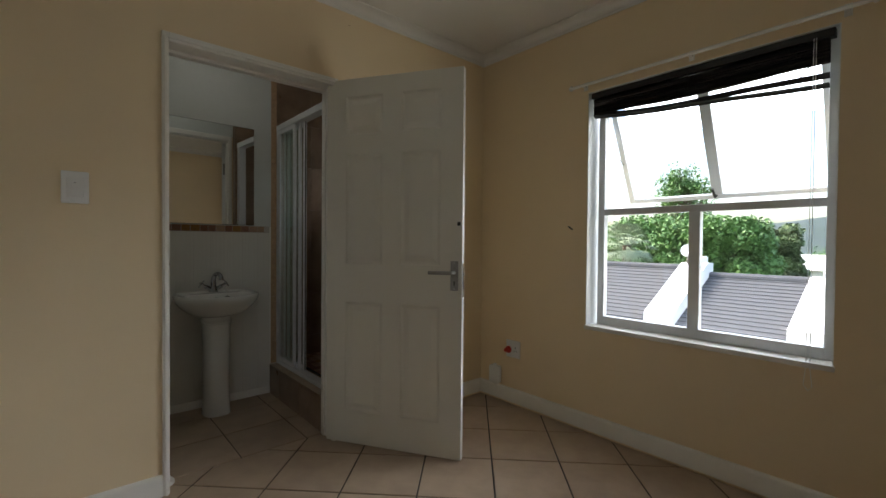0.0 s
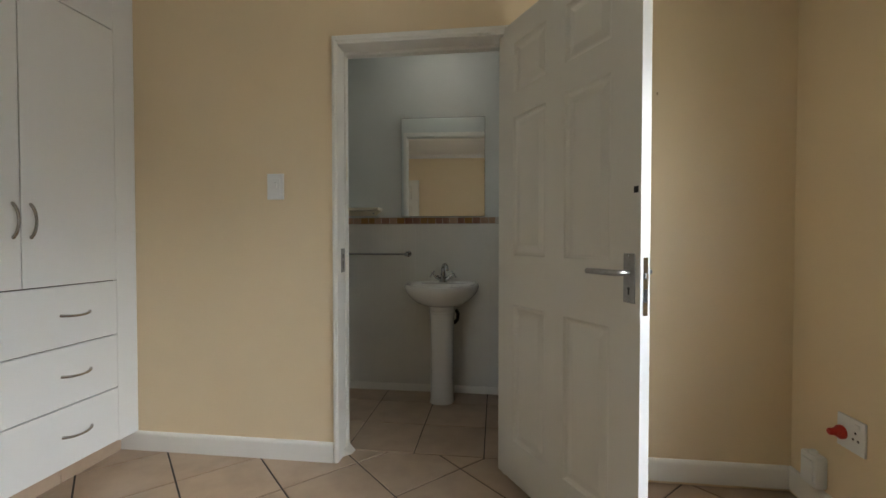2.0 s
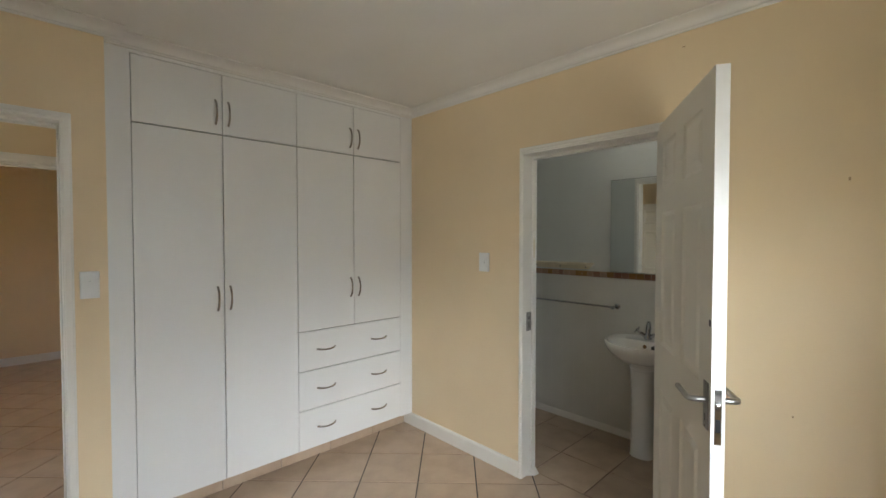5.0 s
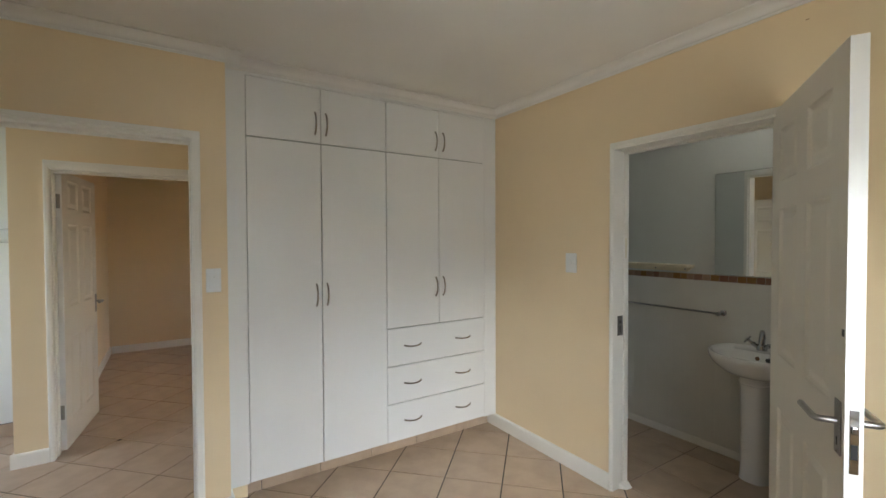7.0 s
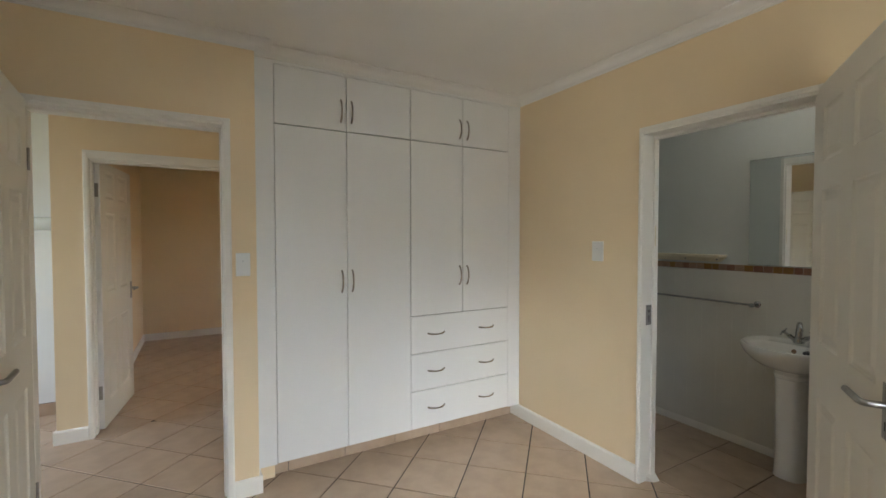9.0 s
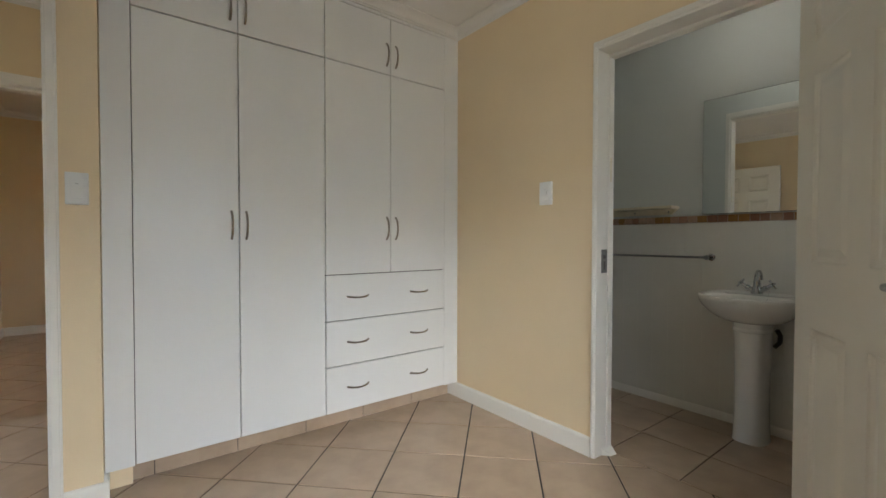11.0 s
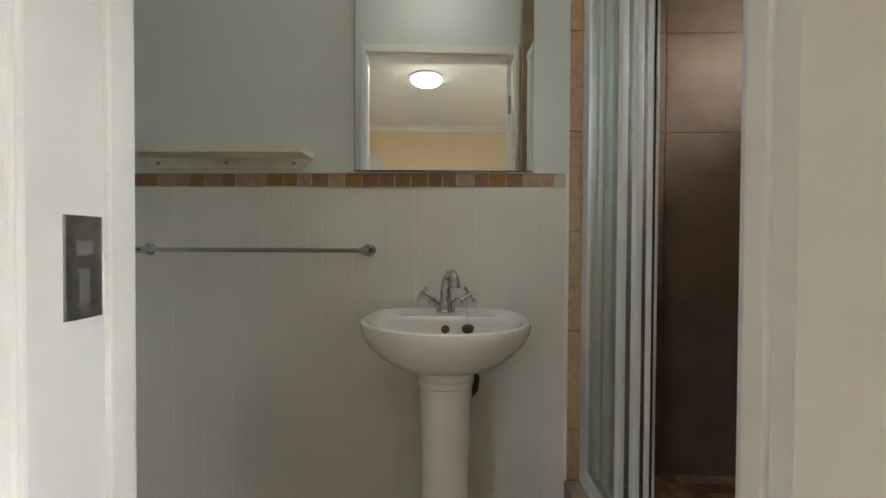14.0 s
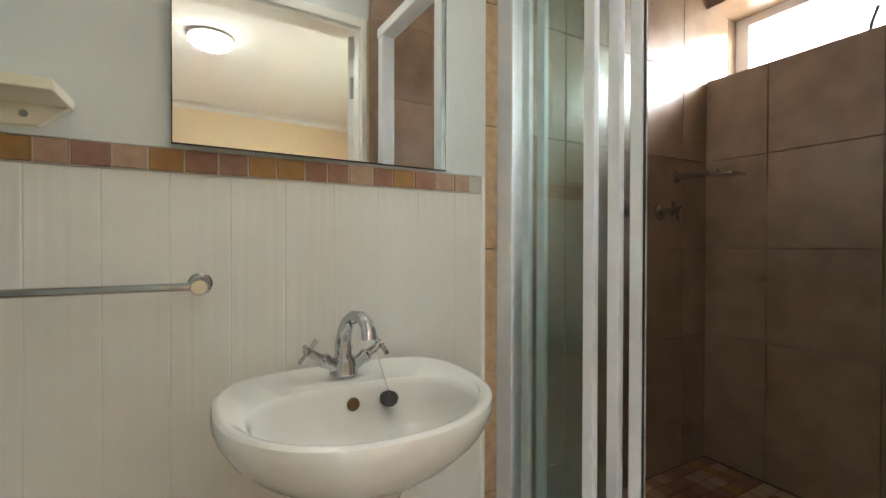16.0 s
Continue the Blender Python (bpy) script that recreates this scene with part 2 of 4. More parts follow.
# ---- walls ----
b = bmesh.new()
add_box(b, (-1.45, DY, 0), (0.345, DY2, CZ))
add_box(b, (1.187, DY, 0), (WX, DY2, CZ))
add_box(b, (0.345, DY, 2.055), (1.187, DY2, CZ))
wall_north = structure("wall_north", b, CREAM, "cream-painted plaster wall with the bathroom doorway", "wall")
b = bmesh.new()
add_box(b, (WX, BY - 0.15, -0.2), (WX2, 0.25, CZ))
add_box(b, (WX, 1.365, -0.2), (WX2, DY2, CZ))
add_box(b, (WX, 0.25, -0.2), (WX2, 1.365, 0.63))
add_box(b, (WX, 0.25, 2.04), (WX2, 1.365, CZ))
structure("wall_east", b, CREAM, "cream-painted plaster wall with the window", "wall")
b = bmesh.new()
add_box(b, (LX2, 0.177, 0), (LX, 0.30, CZ))
add_box(b, (LX2, -0.69, 2.065), (LX, 0.177, CZ))
add_box(b, (LX2, BY, 0), (LX, -0.69, CZ))
structure("wall_west", b, CREAM, "cream-painted plaster wall with the doorway to the hall", "wall")
structure("wall_south", box((LX2, BY - 0.15, 0), (WX, BY, CZ)), CREAM, "plain cream-painted plaster wall", "wall")
structure("wall_niche", box((-1.45, 0.30, 0), (-1.36, DY, CZ)), CREAM, "plain wall behind the wardrobe", "wall")
structure("ceiling", box((-1.45, BY - 0.15, CZ), (WX2, DY2, CZ + 0.12)), CEIL, "white plastered bedroom ceiling", "ceiling")

b = bmesh.new()
add_box(b, (-0.75, BW + 0.012, 0), (1.171, 3.45, CZ))
add_box(b, (1.171, SY + 0.01, 0), (WX2, 3.45, CZ))
structure("wall_bath_back", b, BATH_PAINT, "pale blue-grey painted bathroom wall above white boards", "wall")
structure("wall_bath_upper", box((-0.62, BW - 0.006, 1.243), (1.171, BW + 0.012, CZ)), BATH_PAINT, "pale blue-grey painted bathroom wall", "wall")
structure("wall_bath_west", box((-0.75, DY2, 0), (-0.62, BW + 0.012, CZ)), BATH_PAINT, "pale blue-grey painted bathroom wall", "wall")
structure("wall_bath_lining", box((-0.62, DY2, 0), (0.345, DY2 + 0.006, CZ)), BATH_PAINT, "pale blue-grey bathroom side of the door wall", "wall")
structure("wall_bath_header", box((0.345, DY2, 2.055), (1.196, DY2 + 0.006, CZ)), BATH_PAINT, "pale blue-grey bathroom wall over the door", "wall")
structure("ceiling_bath", box((-0.75, DY2, CZ), (WX2, 3.45, CZ + 0.12)), CEIL, "white bathroom ceiling", "ceiling")
b = bmesh.new()
add_box(b, (SX + 0.01, DY2, 0), (WX2, SY + 0.01, 1.69))
add_box(b, (SX + 0.01, DY2, 1.995), (WX2, SY + 0.01, CZ))
add_box(b, (SX + 0.01, DY2, 1.69), (WX2, 2.55, 1.995))
wall_shower_east = structure("wall_shower_east", b, WGROUT, "brown tiled shower wall with a high window", "wall")
shower_nib = structure("wall_shower_side", box((1.207, DY2, 0), (SX + 0.01, 2.405, CZ)), WGROUT, "brown tiled side wall of the shower", "wall")

# hall and far room
b = bmesh.new()
add_box(b, (HX2, -0.845, 0), (HX, -0.672, CZ))
add_box(b, (HX2, -0.672, 2.045), (HX, 0.30, CZ))
add_box(b, (HX2, 0.225, 0), (HX, 0.30, 2.045))
add_box(b, (-2.75, -0.845, 0), (HX2, -0.76, CZ))
structure("wall_hall_far", b, CREAM, "cream-painted hall wall with an open doorway", "wall")
structure("wall_hall_end", box((HX2, 0.30, 0), (LX2, 0.40, CZ)), CREAM, "plain cream hall wall", "wall")
structure("wall_hall_white", box((-2.75, -2.6, 0), (-2.62, -0.845, CZ)), WHITE_WALL, "white-painted wall beyond the hall", "wall")
b = bmesh.new()
add_box(b, (-2.75, -2.72, 0), (LX2, -2.6, 0.7))
add_box(b, (-2.75, -2.72, 2.2), (LX2, -2.6, CZ))
add_box(b, (-2.75, -2.72, 0.7), (-2.3, -2.6, 2.2))
add_box(b, (-1.1, -2.72, 0.7), (LX2, -2.6, 2.2))
structure("wall_hall_window", b, WHITE_WALL, "white wall with a window at the end of the hall", "wall")
structure("wall_hall_near", box((LX2, -2.72, 0), (LX2 + 0.1, BY - 0.15, CZ)), CREAM, "plain cream hall wall", "wall")
structure("ceiling_hall", box((-2.75, -2.72, CZ), (-1.45, 0.40, CZ + 0.12)), CEIL, "white hall ceiling", "ceiling")
structure("ceiling_hall_near", box((-1.45, -2.72, CZ), (LX2 + 0.1, BY - 0.15, CZ + 0.12)), CEIL, "white hall ceiling", "ceiling")
structure("wall_far_room_side", box((FX, -0.76, 0), (HX2, -0.65, CZ)), CREAM, "cream-painted wall of the far room", "wall")
structure("wall_far_room_end", box((FX - 0.12, -0.76, 0), (FX, 2.6, CZ)), CREAM, "cream-painted end wall of the far room", "wall")
b = bmesh.new()
add_box(b, (FX, 2.48, 0), (HX2, 2.6, 1.0))
add_box(b, (FX, 2.48, 2.0), (HX2, 2.6, CZ))
add_box(b, (FX, 2.48, 1.0), (-3.9, 2.6, 2.0))
add_box(b, (-3.4, 2.48, 1.0), (HX2, 2.6, 2.0))
structure("wall_far_room_window", b, CREAM, "cream wall of the far room with its window", "wall")
structure("wall_far_room_near", box((HX2, 0.40, 0), (HX, 2.6, CZ)), CREAM, "plain cream wall of the far room", "wall")
structure("ceiling_far_room", box((FX - 0.12, -0.76, CZ), (-2.75, 2.6, CZ + 0.12)), CEIL, "white ceiling of the far room", "ceiling")
structure("ceiling_far_room_near", box((-2.75, 0.40, CZ), (HX, 2.6, CZ + 0.12)), CEIL, "white ceiling of the far room", "ceiling")

# grout beds under the floor tiles
floor = structure("floor", box((-5.3, -2.72, -0.15), (WX2, 2.356, -0.004)), GROUT, "beige ceramic tiles laid diagonally with dark joints", "floor")
floor_bath = structure("floor_bath", box((-0.75, 2.356, -0.15), (WX2, 3.45, -0.004)), GROUT, "beige ceramic bathroom floor tiles with dark joints", "floor")


# ---- trim ----
def run(name, profile, p0, p1, out, material, label, category, smooth=True):
    """A moulding from p0 to p1: profile pairs (away from the wall, up); out: the way away from the wall."""
    p0, p1, out = Vector(p0), Vector(p1), Vector(out)
    rings = [[p + out * a + Vector((0, 0, z)) for a, z in profile] for p in (p0, p1)]
    return structure(name, skin(bmesh.new(), rings), material, label, category, smooth)


SKIRT = [(-0.002, 0.0), (0.016, 0.0), (0.016, 0.078), (0.0145, 0.087), (0.011, 0.093), (0.005, 0.096), (-0.002, 0.096)]
for p0, p1, out in [((-0.80, DY, 0), (0.345, DY, 0), (0, -1, 0)), ((1.187, DY, 0.018), (WX - 0.017, DY, 0.018), (0, -1, 0)), ((WX, BY, 0.018), (WX, DY, 0.018), (-1, 0, 0)),
                    ((LX, BY, 0), (WX - 0.017, BY, 0), (0, 1, 0)), ((LX, 0.177, 0), (LX, 0.318, 0), (1, 0, 0)), ((LX, BY + 0.017, 0), (LX, -0.69, 0), (1, 0, 0)),
                    ((-0.8, 0.302, 0), (LX, 0.302, 0), (0, 1, 0)), ((HX, -0.862, 0), (HX, -0.672, 0), (1, 0, 0)), ((FX, -0.65, 0), (HX2 - 0.1, -0.65, 0), (0, 1, 0)), ((FX, -0.63, 0), (FX, 2.48, 0), (1, 0, 0)),
                    ((-2.62, -0.845, 0), (HX, -0.845, 0), (0, -1, 0))]:
    run("baseboard", SKIRT, p0, p1, out, TRIM, "white-painted skirting board along the wall", "baseboard")
run("baseboard", [(-0.002, 0), (0.012, 0), (0.012, 0.035), (0.004, 0.05), (-0.002, 0.05)], (-0.62, BW, 0), (1.165, BW, 0), (0, -1, 0), TRIM, "narrow white skirting under the boards", "baseboard")
COVE = [(-0.002, -0.055), (0.006, -0.055), (0.009, -0.046), (0.014, -0.044)] + [(0.014 + 0.046 * (1 - math.cos(a)), -0.044 + 0.034 * math.sin(a)) for a in [k * math.pi / 12 for k in range(1, 6)]] + [(0.062, -0.008), (0.07, -0.006), (0.07, 0.002), (-0.002, 0.002)]
for p0, p1, out in [((-0.72, DY, CZ), (WX, DY, CZ), (0, -1, 0)), ((WX, BY, CZ), (WX, DY, CZ), (-1, 0, 0)), ((LX, BY, CZ), (WX, BY, CZ), (0, 1, 0)),
                    ((LX, BY, CZ), (LX, 0.372, CZ), (1, 0, 0)), ((-0.705, 0.30, CZ), (-0.705, DY, CZ), (1, 0, 0)), ((FX, -0.65, CZ), (FX, 2.48, CZ), (1, 0, 0)), ((FX, -0.65, CZ), (HX2, -0.65, CZ), (0, 1, 0)),
                    ((HX, -0.845, CZ), (HX, 0.30, CZ), (1, 0, 0))]:
    run("cornice", COVE, p0, p1, out, CEIL, "white coved plaster cornice under the ceiling", "cornice")


def door_frame(name, width, height, depth, face, label, m, stop_at=0.05, top=None):
    """A painted frame: jambs, head and stops. x across the opening from the outer edge, y into the wall from the face, z up."""
    top = top or face
    f = thing(name, label, "door frame", m, kind="structure")
    for k, (x0, x1, sx0, sx1) in enumerate([(0, face, face, face + 0.006), (width - face, width, width - face - 0.006, width - face)]):
        bm = box((x0, -0.013, 0), (x1, depth, height), 0.004)
        add_box(bm, (x0 + 0.006, -0.019, 0), (x1 - 0.006, -0.006, height - 0.018), 0.004)
        part("jamb", bm, TRIM, f)
        part("stop", box((sx0 - 0.002, stop_at, 0), (sx1 + 0.002, depth - 0.014, height - top), 0.003), TRIM, f)
    bm = box((face - 0.001, -0.0125, height - top), (width - face + 0.001, depth, height), 0.004)
    add_box(bm, (face - 0.008, -0.0185, height - top + 0.012), (width - face + 0.008, -0.006, height - 0.018), 0.004)
    part("head", bm, TRIM, f)
    part("head_stop", box((face, stop_at, height - top - 0.014), (width - face, depth - 0.01, height - top + 0.002), 0.003), TRIM, f)
    return f


bath_frame = door_frame("door_frame", 0.842, 2.055, DY2 - DY + 0.010, 0.027, "white-painted bathroom door frame with chipped paint", pose(0.345, DY, 0), 0.085, 0.042)
strike = bmesh.new()
add_box(strike, (0.026, 0.031, 0.923), (0.0295, 0.080, 1.04), 0.001)
sp = part("strike_plate", strike, STEEL, bath_frame, "steel strike plate")
# dark inserts paint the shade inside the two holes
part("latch_hole", box((0.0290, 0.045, 0.995), (0.0302, 0.066, 1.012)), GAP_GREY, sp)
part("bolt_hole", box((0.0290, 0.048, 0.940), (0.0302, 0.062, 0.98)), GAP_GREY, sp)
part("paint_chip", box((0.0325, 0.092, 1.38), (0.0358, 0.104, 1.50), 0.0005), PINE, bath_frame, "bare cream patch where paint has chipped")
wedge = skin(bmesh.new(), [[(0.025, 0.05, 0), (0.025, 0.126, 0), (0.025, 0.126, 0.045), (0.025, 0.05, 0.035)], [(0.060, 0.08, 0), (0.066, 0.124, 0), (0.04, 0.124, 0.03), (0.04, 0.08, 0.022)]])
part("jamb_foot", wedge, TRIM, bath_frame, "broken white moulding at the foot of the frame")
door_frame("door_frame", 0.867, 2.065, LX - LX2 + 0.012, 0.04, "white-painted door frame to the hall", pose(LX, -0.69, 0, 0, 0, 90))
door_frame("door_frame", 0.897, 2.045, HX - HX2 + 0.012, 0.035, "white-painted frame of the far room's doorway", pose(HX, -0.672, 0, 0, 0, 90), 0.05, 0.06)


# ---- doors ----
def panel(bm, x0, x1, z0, z1, y, s):
    """A moulded panel: sunk moulding and a raised field. s: the way out of the face."""
    rings = []
    for inset, d in [(0, 0), (0.005, -0.005), (0.014, -0.009), (0.02, -0.009), (0.045, -0.0022), (0.048, -0.002)]:
        rings.append([(x0 + inset, y + s * d, z0 + inset), (x1 - inset, y + s * d, z0 + inset), (x1 - inset, y + s * d, z1 - inset), (x0 + inset, y + s * d, z1 - inset)])
    return skin(bm, rings, cap0=False, cap1=True)


def door_leaf(name, W, H, m, label, hinge_side=1, hinges=True):
    """Six moulded panels. x from the hinge, y through the thickness from the near face, z up."""
    T = 0.04
    d = thing(name, label, "door", m, kind="structure")
    sw = W * 0.15
    pw = (W - 2 * sw - W * 0.14) / 2
    cols = [(sw, sw + pw), (W - sw - pw, W - sw)]
    rows = [(0.18, 0.79), (1.005, 1.61), (1.72, 1.93)]
    xs = [0, cols[0][0], cols[0][1], cols[1][0], cols[1][1], W]
    zs = [0] + [z for r in rows for z in r] + [H]
    bm = bmesh.new()
    for y in (0.0, T):
        grid = [[bm.verts.new((x, y, z)) for x in xs] for z in zs]
        for i in range(len(zs) - 1):
            for j in range(len(xs) - 1):
                if i % 2 == 1 and j % 2 == 1:
                    continue
                bm.faces.new((grid[i][j], grid[i][j + 1], grid[i + 1][j + 1], grid[i + 1][j]))
    part("leaf", bm, DOORP, d)
    part("edge", skin(bmesh.new(), [[(x, y, z) for x, z in ((0, 0), (W, 0), (W, H), (0, H))] for y in (0.0, T)], False, False), DOORE, d, "white-painted door edge")
    for c in cols:
        for r in rows:
            bm = bmesh.new()
            panel(bm, *c, *r, 0.0, -1)
            panel(bm, *c, *r, T, 1)
            part("panel", bm, DOORP, d)
    for y, s in ((0.0, -1), (T, 1)):
        hx = W - 0.04
        pl = part("handle_plate", box((hx - 0.021, y, 0.88), (hx + 0.021, y + s * 0.004, 1.032), 0.0015), STEEL, d, "brushed steel lever handle on a plate")
        lv = add_tube(bmesh.new(), [(hx, y + s * 0.003, 0.973), (hx, y + s * 0.04, 0.973), (hx - 0.004, y + s * 0.049, 0.973), (hx - 0.014, y + s * 0.053, 0.973), (hx - 0.125, y + s * 0.053, 0.973)], 0.0095, 12)
        part("lever", lv, STEEL, pl, smooth=True)
        bm = box((hx - 0.003, y + s * 0.0035, 0.905), (hx + 0.003, y + s * 0.0048, 0.922))
        add_lathe(bm, [(0.0045, 0), (0.0045, 0.0012)], Matrix.Translation((hx, y + s * 0.0036, 0.924)) @ pose(0, 0, 0, -90 * s), 12)
        part("keyhole", bm, RUBBER, pl)
        for z in (0.888, 1.024):
            part("screw", add_lathe(bmesh.new(), [(0.0035, 0), (0.0035, 0.001)], Matrix.Translation((hx, y + s * 0.004, z)) @ pose(0, 0, 0, -90 * s), 10), CHROME, pl)
    lk = part("lock_plate", box((W, 0.010, 0.845), (W + 0.002, 0.030, 1.02), 0.0008), CHROME, d, "chrome mortice lock plate")
    part("latch_bolt", box((W + 0.001, 0.014, 0.955), (W + 0.008, 0.026, 0.973), 0.002), CHROME, lk)
    part("deadbolt_slot", box((W + 0.0012, 0.013, 0.885), (W + 0.003, 0.027, 0.925)), RUBBER, lk)
    if hinges:
        for z in (0.22, 1.72):
            hb = box((-0.002, T - 0.03, z), (0.0, T, z + 0.1))
            add_tube(hb, [(-0.004, T + 0.004, z), (-0.004, T + 0.004, z + 0.1)], 0.006)
            part("hinge", hb, STEEL, d, "dark steel butt hinge")
    return d


bath_angle = math.degrees(math.atan2(-0.852, 0.523))
bath_door = door_leaf("door_1", 0.792, 2.028, pose(1.139, 2.253, 0.009, 0, 0, bath_angle), "ivory six-panel bathroom door standing wide open into the bedroom")
part("paint_scar", box((0.765, -0.0006, 1.215), (0.782, 0.0, 1.235)), RUBBER, bath_door, "dark chip in the paint")
hall_angle = 5.4
door_leaf("door_2", 0.77, 2.028, pose(-0.625, -0.668, 0.009, 0, 0, hall_angle), "ivory six-panel door to the hall standing open")
door_leaf("door_3", 0.775, 1.985, pose(-2.055, -0.598, 0.009, 0, 0, 173.0), "ivory six-panel door of the far room standing open")

# ---- bedroom window ----
win = thing("window_1", "white aluminium window with two open top-hung sashes", "window", kind="structure")
fb = bmesh.new()
for lo, hi in [((2.47, 0.255, 0.648), (2.515, 0.292, 2.035)), ((2.47, 1.298, 0.648), (2.515, 1.338, 2.035)), ((2.47, 0.29, 0.648), (2.515, 1.30, 0.70)), ((2.47, 0.29, 2.0), (2.515, 1.30, 2.035)), ((2.47, 0.29, 1.308), (2.515, 1.30, 1.345)), ((2.47, 0.777, 0.69), (2.515, 0.831, 1.31))]:
    add_box(fb, lo, hi, 0.003)
part("window_frame", fb, ALU, win)
for y0, y1 in ((0.29, 0.779), (0.829, 1.30)):
    pn = part("pane", box((2.490, y0, 0.69), (2.494, y1, 1.312)), GLASS, win)
    pn.visible_shadow = False
sill = box((WX - 0.012, 0.245, 0.622), (2.55, 1.37, 0.647), 0.004)
part("window_sill", sill, TRIM, win, "white-painted window sill")
tilt = math.degrees(math.atan2(0.31, 0.59))
for y0, y1 in ((0.293, 1.297),):
    sm = pose(2.497, 0, 2.0, 0, -tilt, 0)
    sb = bmesh.new()
    for lo, hi in [((-0.012, y0, -0.675), (0.018, y0 + 0.034, 0)), ((-0.012, y1 - 0.034, -0.675), (0.018, y1, 0)), ((-0.012, y0 + 0.03, -0.675), (0.018, y1 - 0.03, -0.65)), ((-0.012, y0 + 0.03, -0.034), (0.018, y1 - 0.03, 0)), ((-0.012, 0.768, -0.65), (0.018, 0.822, -0.03))]:
        add_box(sb, lo, hi, 0.003, sm)
    sash = part("sash", sb, ALU, win)
    for ya, yb in ((y0 + 0.03, 0.77), (0.82, y1 - 0.03)):
        pn = part("pane", box((0, ya, -0.65), (0.004, yb, -0.03), 0, sm), GLASS, sash)
        pn.visible_shadow = False
    part("latch", add_tube(bmesh.new(), [sm @ Vector((-0.012, 0.80, -0.655)), sm @ Vector((-0.035, 0.80, -0.655)), sm @ Vector((-0.045, 0.805, -0.60))], 0.007), RUBBER, sash, "dark window latch")
    part("stay", add_tube(bmesh.new(), [(2.50, y1 - 0.012, 1.60), (2.63, y1 - 0.012, 1.66), tuple(sm @ Vector((0, y1 - 0.012, -0.42)))], 0.004), STEEL, win)

reveal = bmesh.new()
add_box(reveal, (WX + 0.001, 1.361, 0.63), (2.55, 1.369, 2.045))
add_box(reveal, (WX + 0.001, 0.246, 0.63), (2.55, 0.254, 2.045))
add_box(reveal, (WX + 0.001, 0.254, 2.036), (2.55, 1.361, 2.044))
structure("window_reveal", reveal, WHITE_WALL, "white-painted plaster reveal round the window", "window reveal")

blind = thing("venetian_blind", "black venetian blind pulled up crookedly in the window", "blind")
part("headrail", box((2.395, 0.268, 2.0), (2.44, 1.352, 2.034), 0.003), BLACK, blind)
rng = random.Random(4)
N = 16
for k in range(N):
    f = k / (N - 1)
    zl, zr = 1.995 - 0.092 * f ** 0.9, 1.99 - 0.10 * f
    if k >= N - 2:
        zl, zr = zl - 0.008, zr - 0.035 * (k - N + 3) - 0.01
    sag = 0.012 * f + rng.uniform(-0.004, 0.012)
    x0, roll = 2.418 + rng.uniform(-0.004, 0.004), rng.choice((-1, 1)) * rng.uniform(0.6, 1.15)
    rings = []
    for j in range(13):
        u = j / 12
        y = 1.345 + (0.285 - 1.345) * u
        z = zl + (zr - zl) * u - sag * math.sin(math.pi * u) * 0.8 + 0.004 * math.sin(9 * u + k)
        hw = 0.0125
        c, s = math.cos(roll), math.sin(roll)
        rings.append([(x0 + a * c, y, z + a * s + h) for a, h in ((-hw, 0), (0, 0.002), (hw, 0), (hw, -0.0012), (0, 0.0008), (-hw, -0.0012))])
    part("slat", skin(bmesh.new(), rings), BLACK, blind)
for y, zt in ((1.20, 1.87), (0.82, 1.83), (0.42, 1.80)):
    part("ladder_cord", tube([(2.404, y, 2.0), (2.402, y, zt)], 0.0018, 6), BLACK, blind)
part("loose_cord", tube([(2.402, 0.38, 1.86), (2.400, 0.345, 1.90), (2.400, 0.33, 1.95), (2.402, 0.31, 1.99)], 0.002, 6), BLACK, blind)
part("pull_cord", tube([(2.378, 0.325, 2.0), (2.376, 0.325, 1.2), (2.376, 0.322, 0.62), (2.376, 0.314, 0.545), (2.376, 0.328, 0.528), (2.376, 0.343, 0.55), (2.376, 0.336, 0.62), (2.378, 0.334, 1.2), (2.378, 0.333, 2.0)], 0.0014, 6), PLASTIC, blind, "white looped pull cord")

rail = thing("curtain_rail", "white-painted curtain rail above the window", "curtain rail")
part("rod", tube([(2.345, 1.446, 2.078), (2.345, 0.16, 2.078)], 0.009, 12), TRIM, rail, smooth=True)
for y in (1.446, 0.16):
    part("finial", add_lathe(bmesh.new(), [(0.009, 0), (0.015, 0.006), (0.016, 0.014), (0.01, 0.022), (0.003, 0.025)], pose(2.345, y, 2.078, -90 if y > 1 else 90), 14), TRIM, rail, smooth=True)
for y in (1.38, 0.80, 0.23):
    bm = box((2.35, y - 0.008, 2.07), (WX, y + 0.008, 2.088), 0.002)
    add_box(bm, (2.379, y - 0.013, 2.055), (WX, y + 0.013, 2.105), 0.002)
    part("bracket", bm, TRIM, rail)

# ---- wall fittings ----
def switch(name, m, w, h, label, double=False):
    """A rocker switch: x across, y out of the wall, z up from the middle."""
    s = thing(name, label, "light switch", m)
    part("plate", box((-w / 2, 0, -h / 2), (w / 2, 0.011, h / 2), 0.003), PLASTIC, s)
    part("surround", box((-w * 0.3, 0.010, -h * 0.32), (w * 0.3, 0.0135, h * 0.32), 0.0015), PLASTIC, s)
    part("rocker", box((-w * 0.13, 0.012, -h * 0.09), (w * 0.13, 0.018, h * 0.09), 0.001, pose(0, 0, 0, 4)), PLASTIC, s)
    part("label_line", box((-0.004, 0.0134, h * 0.14), (0.004, 0.0138, h * 0.14 + 0.0015)), GAP_GREY, s)
    return s


